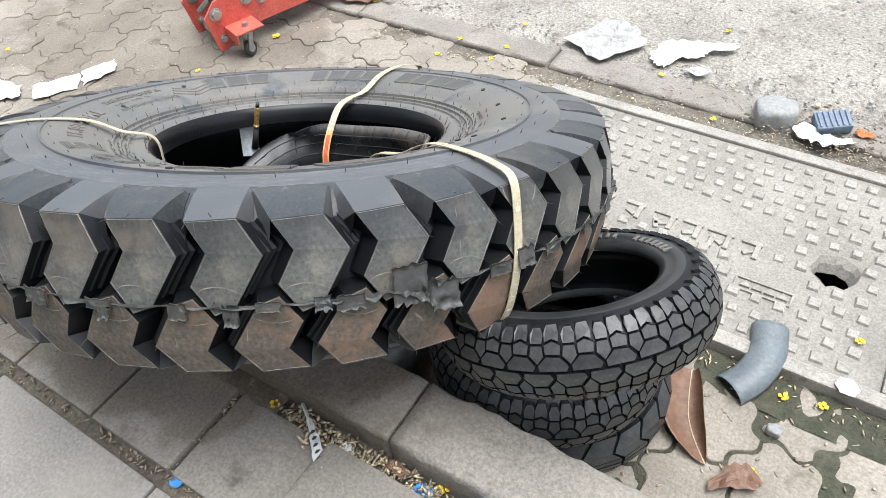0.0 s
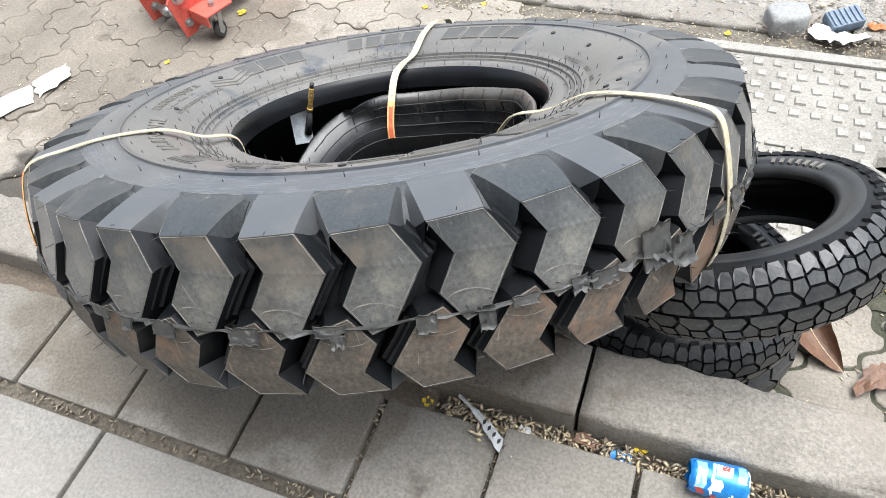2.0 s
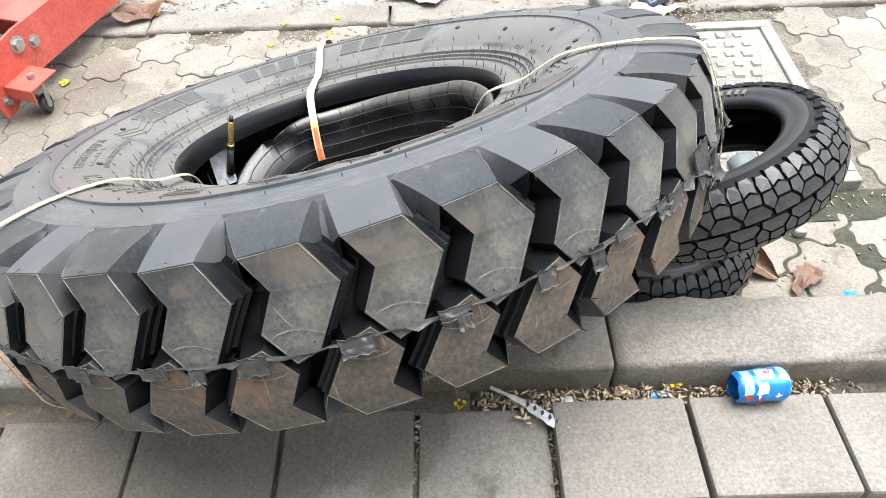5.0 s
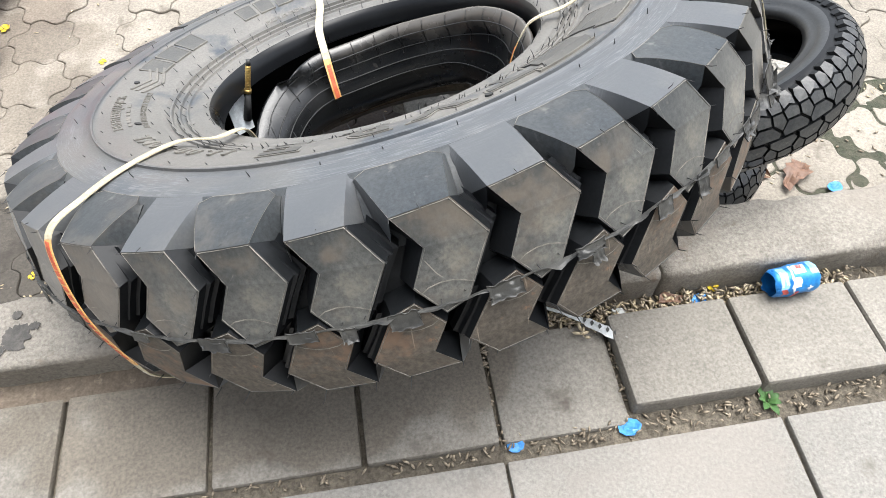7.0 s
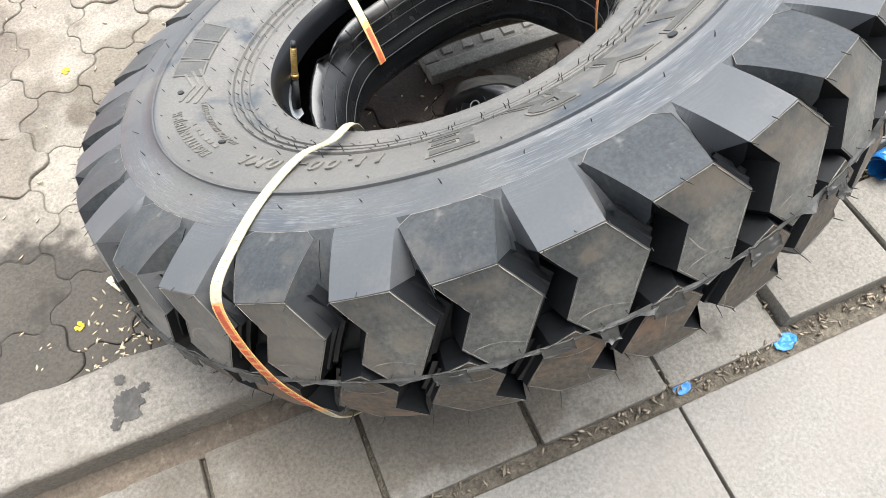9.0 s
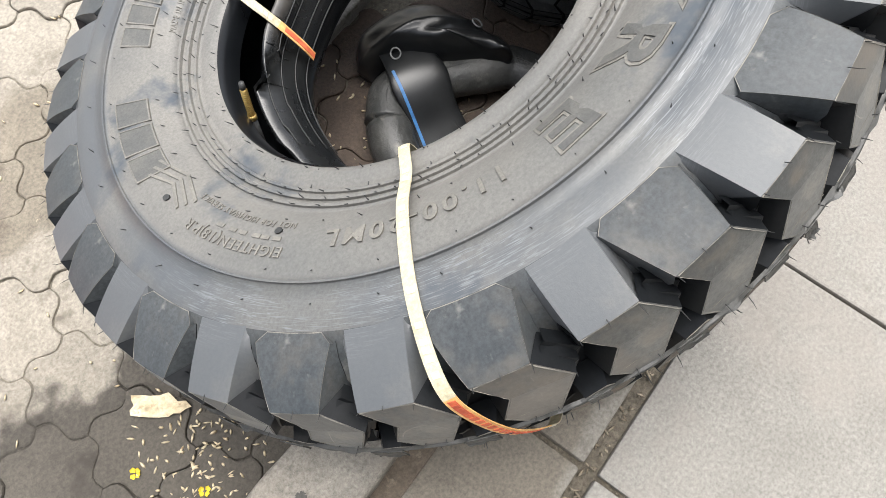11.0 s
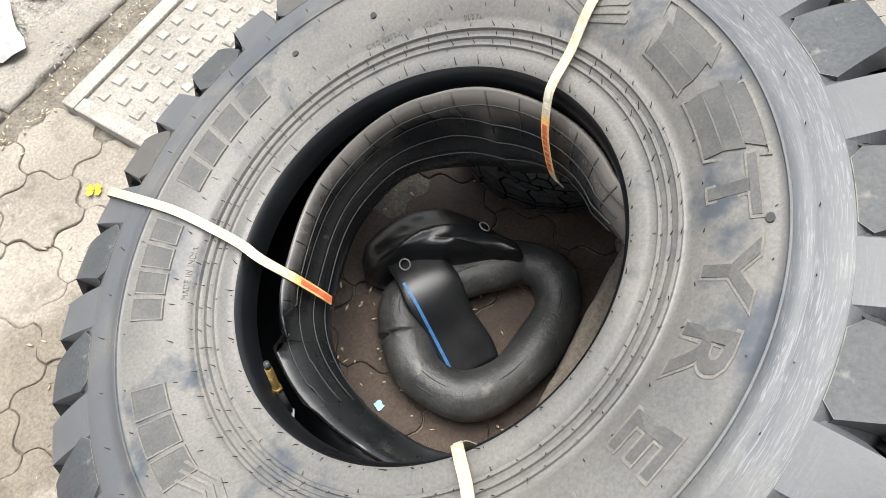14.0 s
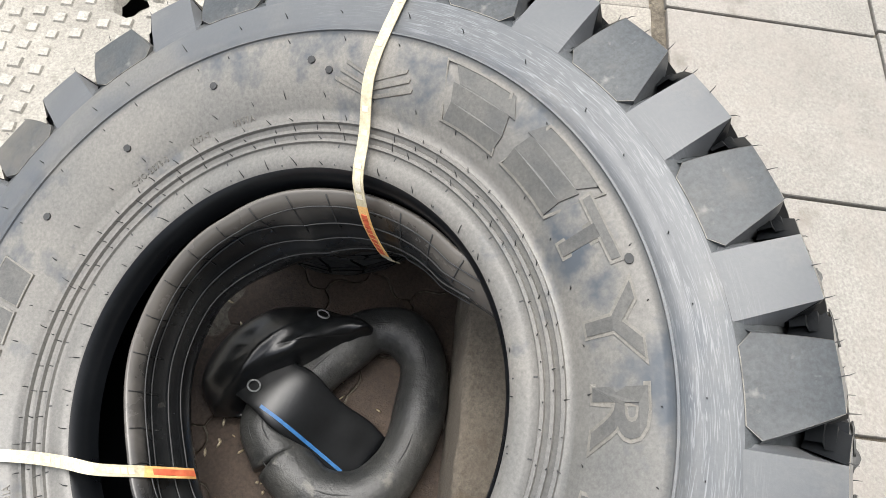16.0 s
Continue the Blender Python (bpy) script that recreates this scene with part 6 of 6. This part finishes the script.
# crushed drink can and wrapper in the gutter
can = thing("drink_can", pose(0.634, -0.060, 0.238, 0, 0, 4) @ Matrix.Diagonal((0.80, 0.90, 0.90, 1)), "crushed blue drink can with white and red print", "can")
vs, fs = [], []
NA, NL = 30, 16
for i in range(NL + 1):
    u = i / NL
    x = -0.046 + 0.092 * u
    for k in range(NA):
        a = 2 * math.pi * k / NA
        r = 0.027 * (0.86 if i in (0, NL) else 1.0)
        crush = 0.22 * max(0.0, 0.45 - u) + 0.10 * noise.noise(Vector((u * 5, math.cos(a) * 1.6, math.sin(a) * 1.6)))
        r *= 1 - crush * (0.6 + 0.4 * math.cos(2 * a))
        vs.append((x + 0.006 * noise.noise(Vector((math.cos(a) * 2, math.sin(a) * 2, u * 2))), r * math.cos(a), r * math.sin(a)))
for i in range(NL):
    for k in range(NA):
        fs.append((i * NA + k, i * NA + (k + 1) % NA, (i + 1) * NA + (k + 1) % NA, (i + 1) * NA + k))
body = obj("body", vs, fs, M_CANB, can, "creased blue metal")
bm = bmesh.new()
add_cyl(bm, 0.0235, 0.0215, 0.004, pose(0.046, 0, 0, 0, 90, 0), 28)
part("end", bm, M_SILV, can, "bare metal end")


def can_print(x0, x1, a0, a1, material, label):
    vs, fs = [], []
    nx, nk = 6, 6
    for i in range(nx + 1):
        for k in range(nk + 1):
            a = radians(a0 + (a1 - a0) * k / nk)
            x = x0 + (x1 - x0) * i / nx
            u = (x + 0.046) / 0.092
            r = 0.027
            crush = 0.22 * max(0.0, 0.45 - u) + 0.10 * noise.noise(Vector((u * 5, math.cos(a) * 1.6, math.sin(a) * 1.6)))
            r = r * (1 - crush * (0.6 + 0.4 * math.cos(2 * a))) + 0.0007
            vs.append((x + 0.006 * noise.noise(Vector((math.cos(a) * 2, math.sin(a) * 2, u * 2))), r * math.cos(a), r * math.sin(a)))
    for i in range(nx):
        for k in range(nk):
            q = i * (nk + 1) + k
            fs.append((q, q + 1, q + nk + 2, q + nk + 1))
    return obj("print", vs, fs, material, body, label)


can_print(-0.006, 0.020, 60, 100, M_CANW, "white printed swirl")
can_print(-0.036, -0.020, 60, 150, M_CANL, "pale blue printed panel")
can_print(-0.034, -0.030, 80, 140, M_CANW, "white printed bar")
can_print(-0.026, -0.022, 95, 135, M_CANW, "white printed bar")
can_print(-0.034, -0.022, 150, 185, M_CANR, "red printed square")
can_print(-0.012, -0.008, 60, 200, M_CANW, "white printed stripe")
can_print(0.028, 0.042, 50, 110, M_CANL, "pale blue printed panel")
can_print(-0.014, 0.004, 112, 150, M_CANW, "white printed swirl")
can_print(0.018, 0.021, 150, 172, M_CANW, "white printed cross")
can_print(0.013, 0.026, 158, 164, M_CANW, "white printed cross")
can_print(-0.012, -0.004, 165, 205, M_CANR, "red printed bars")
can_print(0.002, 0.014, 60, 80, M_CANR, "red printed patch")
wr = thing("foil_wrapper", Matrix.Identity(4), "flattened silver foil sachet lying on the slabs", "wrapper")
path = spline([(0.252, -0.030, 0.203), (0.285, -0.050, 0.206), (0.310, -0.068, 0.207), (0.335, -0.088, 0.209), (0.360, -0.106, 0.211)], 5)
ws = [0.006, 0.010, 0.016, 0.020, 0.022]
vs, fs = [], []
for i, p in enumerate(path):
    w = ws[min(4, i // 5)] / 2
    d = (path[min(i + 1, len(path) - 1)] - path[max(i - 1, 0)]).normalized()
    s = d.cross(Vector((0, 0, 1)))
    j = 0.0016 * noise.noise(p * 60)
    vs += [p + s * w + Vector((0, 0, j)), p + Vector((0, 0, 0.0042 + j)), p - s * w + Vector((0, 0, -j)), p + Vector((0, 0, -0.001))]
for i in range(len(path) - 1):
    for k in range(4):
        fs.append((i * 4 + k, i * 4 + (k + 1) % 4, i * 4 + 4 + (k + 1) % 4, i * 4 + 4 + k))
fs += [(3, 2, 1, 0), tuple(4 * (len(path) - 1) + k for k in range(4))]
sach = obj("sachet", vs, fs, M_SILV, wr, "silver foil", smooth=False)
for k in range(5):
    p = path[9 + k * 2]
    add = [p + Vector((x, y, 0.0050)) for x, y in ((-0.002, -0.004), (0.0022, -0.001), (0.001, 0.005), (-0.003, 0.002))]
    add += [q + Vector((0, 0, -0.003)) for q in add]
    obj("print_bar", add, [(0, 1, 2, 3), (0, 4, 5, 1), (1, 5, 6, 2), (2, 6, 7, 3), (3, 7, 4, 0)], M_DARK, sach, smooth=False)
crumpled("paper_scrap", rough_outline([(0.352, -0.058), (0.372, -0.066), (0.378, -0.050), (0.358, -0.042)], 3, 0.003, 31), 0.196, M_PAPER, "small white paper scrap in the gutter", "paper", 0.010, 40)
crumpled("dry_leaf", rough_outline([(0.430, -0.046), (0.470, -0.052), (0.480, -0.038), (0.448, -0.030)], 3, 0.004, 32), 0.192, M_LEAF, "small brown leaf in the gutter", "leaf", 0.012, 40)


# loose husks, grit and petals
def husks(spots, rnd2, size):
    vs, fs = [], []
    for x, y, z in spots:
        a = rnd2.uniform(0, 6.28)
        ln, w = size * rnd2.uniform(0.6, 1.5), size * rnd2.uniform(0.25, 0.5)
        tl = rnd2.uniform(-0.5, 0.5)
        ca, sa = math.cos(a), math.sin(a)
        k = len(vs)
        for u, v, hh in ((-1, 0, 0.25), (-0.4, 0.9, 0.1), (0.5, 0.9, 0.1), (1, 0, 0.3), (0.5, -0.9, 0.1), (-0.4, -0.9, 0.1), (0, 0, 0.8), (0, 0, -0.1)):
            px, py = u * ln, v * w
            vs.append((x + px * ca - py * sa, y + px * sa + py * ca, z + hh * w + tl * u * ln * 0.5 + 0.001))
        for i in range(6):
            fs += [(k + i, k + (i + 1) % 6, k + 6), (k + (i + 1) % 6, k + i, k + 7)]
    return vs, fs


r2 = random.Random(3)
M_CHAFF = mat("brown_chaff", (0.19, 0.145, 0.10), (0.38, 0.31, 0.23), 60, 0.9, 0.3, 120, c3=(0.50, 0.43, 0.32), spots=0.35, obj=False)
sp = []
for _ in range(330):
    x = r2.uniform(0.24, 0.76)
    sp.append((x, r2.uniform(-0.064, -0.032) + 0.006 * math.sin(x * 30), 0.183 + r2.uniform(0, 0.014)))
for _ in range(60):
    sp.append((r2.gauss(0.40, 0.05), r2.gauss(-0.075, 0.012), 0.2015))
v, f = husks(sp, r2, 0.0075)
tagged(obj("gutter_husks", v, f, M_HUSK), "dry tan husks and seeds in the gutter", "litter", kind="stuff")
sp = [(r2.uniform(0.06, 0.80), r2.uniform(-0.250, -0.218), 0.182 + r2.uniform(0, 0.014)) for _ in range(230)]
sp += [(r2.uniform(-0.6, 0.1), r2.uniform(-0.250, -0.234), 0.184 + r2.uniform(0, 0.010)) for _ in range(90)]
for xj in xs[13:17]:
    sp += [(xj + r2.uniform(-0.004, 0.004), r2.uniform(-0.22, -0.07), 0.184 + r2.uniform(0, 0.012)) for _ in range(22)]
v, f = husks(sp, r2, 0.0052)
tagged(obj("joint_husks", v, f, M_CHAFF), "dry husks and grit in the slab joints", "litter", kind="stuff")
sp = []
for _ in range(420):
    x, y = r2.uniform(-1.9, 1.3), r2.uniform(0.11, 1.32)
    if CX0 - 0.02 < x and y > CY0 - 0.02:
        continue
    sp.append((x, y, 0.0))
for _ in range(160):
    sp.append((r2.gauss(-0.60, 0.07), r2.gauss(0.24, 0.05), 0.0))
for _ in range(110):
    sp.append((r2.gauss(0.0, 0.14), r2.gauss(0.36, 0.10), 0.0))
for _ in range(260):
    sp.append((r2.uniform(-0.6, 1.25), r2.gauss(1.285, 0.025), 0.004))
for _ in range(90):
    sp.append((r2.uniform(0.6, 1.3), r2.gauss(0.53, 0.018), 0.002))
v, f = husks(sp, r2, 0.0055)
tagged(obj("scattered_husks", v, f, M_HUSK), "scattered pale husks and seed flakes on the paving", "litter", kind="stuff")
sp = [(r2.uniform(-1.2, 1.6), r2.uniform(1.45, 2.6), 0.002) for _ in range(900)] + [(r2.uniform(0.1, 1.2), r2.gauss(1.40, 0.07), 0.006) for _ in range(300)]
v, f = husks(sp, r2, 0.0065)
tagged(obj("road_grit", v, f, M_STONE), "loose grit and stone chips on the road", "grit", kind="stuff")

r4 = random.Random(12)
sp = [(r4.uniform(-1.3, 1.3), r4.gauss(1.47, 0.05), 0.005) for _ in range(420)] + [(r4.gauss(0.84, 0.11), r4.gauss(1.35, 0.05), 0.012) for _ in range(260)] + [(r4.uniform(-1.3, 1.4), r4.uniform(1.5, 2.1), 0.003) for _ in range(260)]
sp += [(r4.uniform(0.22, 0.80), r4.gauss(-0.047, 0.010), 0.192 + r4.uniform(0, 0.010)) for _ in range(170)] + [(r4.gauss(0.93, 0.16), r4.gauss(0.40, 0.10), -0.001) for _ in range(40)]
v, f = husks(sp, r4, 0.0062)
tagged(obj("brown_chaff", v, f, M_CHAFF), "brown leaf crumbs and chaff along the road edge and gutter", "litter", kind="stuff")


def flower(x, y, z, s=0.011):
    vs, fs = [], []
    for k in range(4):
        a = k * 1.57 + r2.uniform(-0.3, 0.3)
        lift = r2.uniform(0.2, 0.9)
        b = len(vs)
        for u, w, h in ((0.1, 0, 0.1), (0.6, 0.55, 0.5), (1.1, 0.4, lift), (1.1, -0.4, lift * 0.8), (0.6, -0.55, 0.4)):
            for dz in (0, 0.0006):
                vs.append((x + s * (u * math.cos(a) - w * math.sin(a)), y + s * (u * math.sin(a) + w * math.cos(a)), z + s * h * 0.7 + dz))
        fs += [(b, b + 2, b + 4, b + 6, b + 8), (b + 9, b + 7, b + 5, b + 3, b + 1)]
        for i in range(5):
            j = (i + 1) % 5
            fs.append((b + 2 * i, b + 2 * j, b + 2 * j + 1, b + 2 * i + 1))
    tagged(obj("fallen_flower", vs, fs, M_YEL), "small fallen yellow flower", "flower", "fallen yellow flowers")


for x, y, z in ((0.937, 0.518, 0.004), (1.005, 0.533, 0.004), (1.030, 0.703, 0.022), (0.549, 1.303, 0.0), (-0.148, 1.522, 0.008), (-0.293, 1.344, 0.012), (-0.131, 1.365, 0.012), (-0.698, 1.424, 0.014), (-1.723, 0.608, 0.0), (-0.886, 1.100, 0.0), (-0.019, 1.048, 0.0), (-0.322, 1.250, 0.0), (-0.152, 1.300, 0.0), (0.354, 1.427, 0.012), (1.306, 0.629, 0.03), (0.533, -0.030, 0.192), (0.205, -0.050, 0.19), (-0.687, 0.308, 0.0), (-0.64, 0.20, 0.0), (-0.98, 0.82, 0.0), (-0.62, 0.93, 0.0), (0.93, 0.34, 0.0), (0.45, 1.75, 0.01), (-0.75, -0.30, 0.198)):
    flower(x, y, z, 0.014 if (x, y) in ((-0.886, 1.1), (-0.019, 1.048)) else 0.0085)

# small weed in the slab joint
weed = thing("weed", pose(0.545, -0.228, 0.172), "small green weed growing from a slab joint", "plant")
for k in range(7):
    a = k * 0.9 + 0.3
    ln = 0.017 + 0.005 * (k % 3)
    vs, fs = [], []
    for i in range(6):
        u = i / 5
        w = 0.0055 * math.sin(math.pi * (0.08 + 0.92 * u)) ** 0.8
        p = Vector((math.cos(a) * ln * u, math.sin(a) * ln * u, 0.012 + 0.030 * u - 0.018 * u * u))
        s = Vector((-math.sin(a), math.cos(a), 0))
        vs += [p - s * w, p + Vector((0, 0, -0.002)), p + s * w]
    for i in range(5):
        fs += [(i * 3, i * 3 + 1, i * 3 + 4, i * 3 + 3), (i * 3 + 1, i * 3 + 2, i * 3 + 5, i * 3 + 4)]
    obj("leaf", vs, fs, M_GREEN, weed)
bm = bmesh.new()
add_cyl(bm, 0.0015, 0.001, 0.02, pose(0, 0, 0.008), 8)
part("stem", bm, M_GREEN, weed)

# oily stain on the kerb
M_STAIN = mat("oily_concrete", (0.035, 0.032, 0.029), (0.10, 0.09, 0.08), 40, 0.75, 0.6, 190, c3=(0.19, 0.17, 0.15), spots=0.2, obj=False, dist=0.003)
for k, (cx, cy, sx, sy) in enumerate(((-0.545, 0.018, 0.021, 0.026), (-0.551, 0.060, 0.008, 0.008), (-0.522, 0.036, 0.009, 0.007), (-0.566, 0.000, 0.007, 0.009))):
    rim = [(cx + sx * math.cos(radians(a)), cy + sy * math.sin(radians(a))) for a in range(0, 360, 45)]
    crumpled("oil_stain", rough_outline(rim, 6, sx * 0.45, 41 + k), KERB_Z + 0.0016, M_STAIN, "dark oily stain soaked into the kerb", "stain", 0.0003, 24, 0.0004)
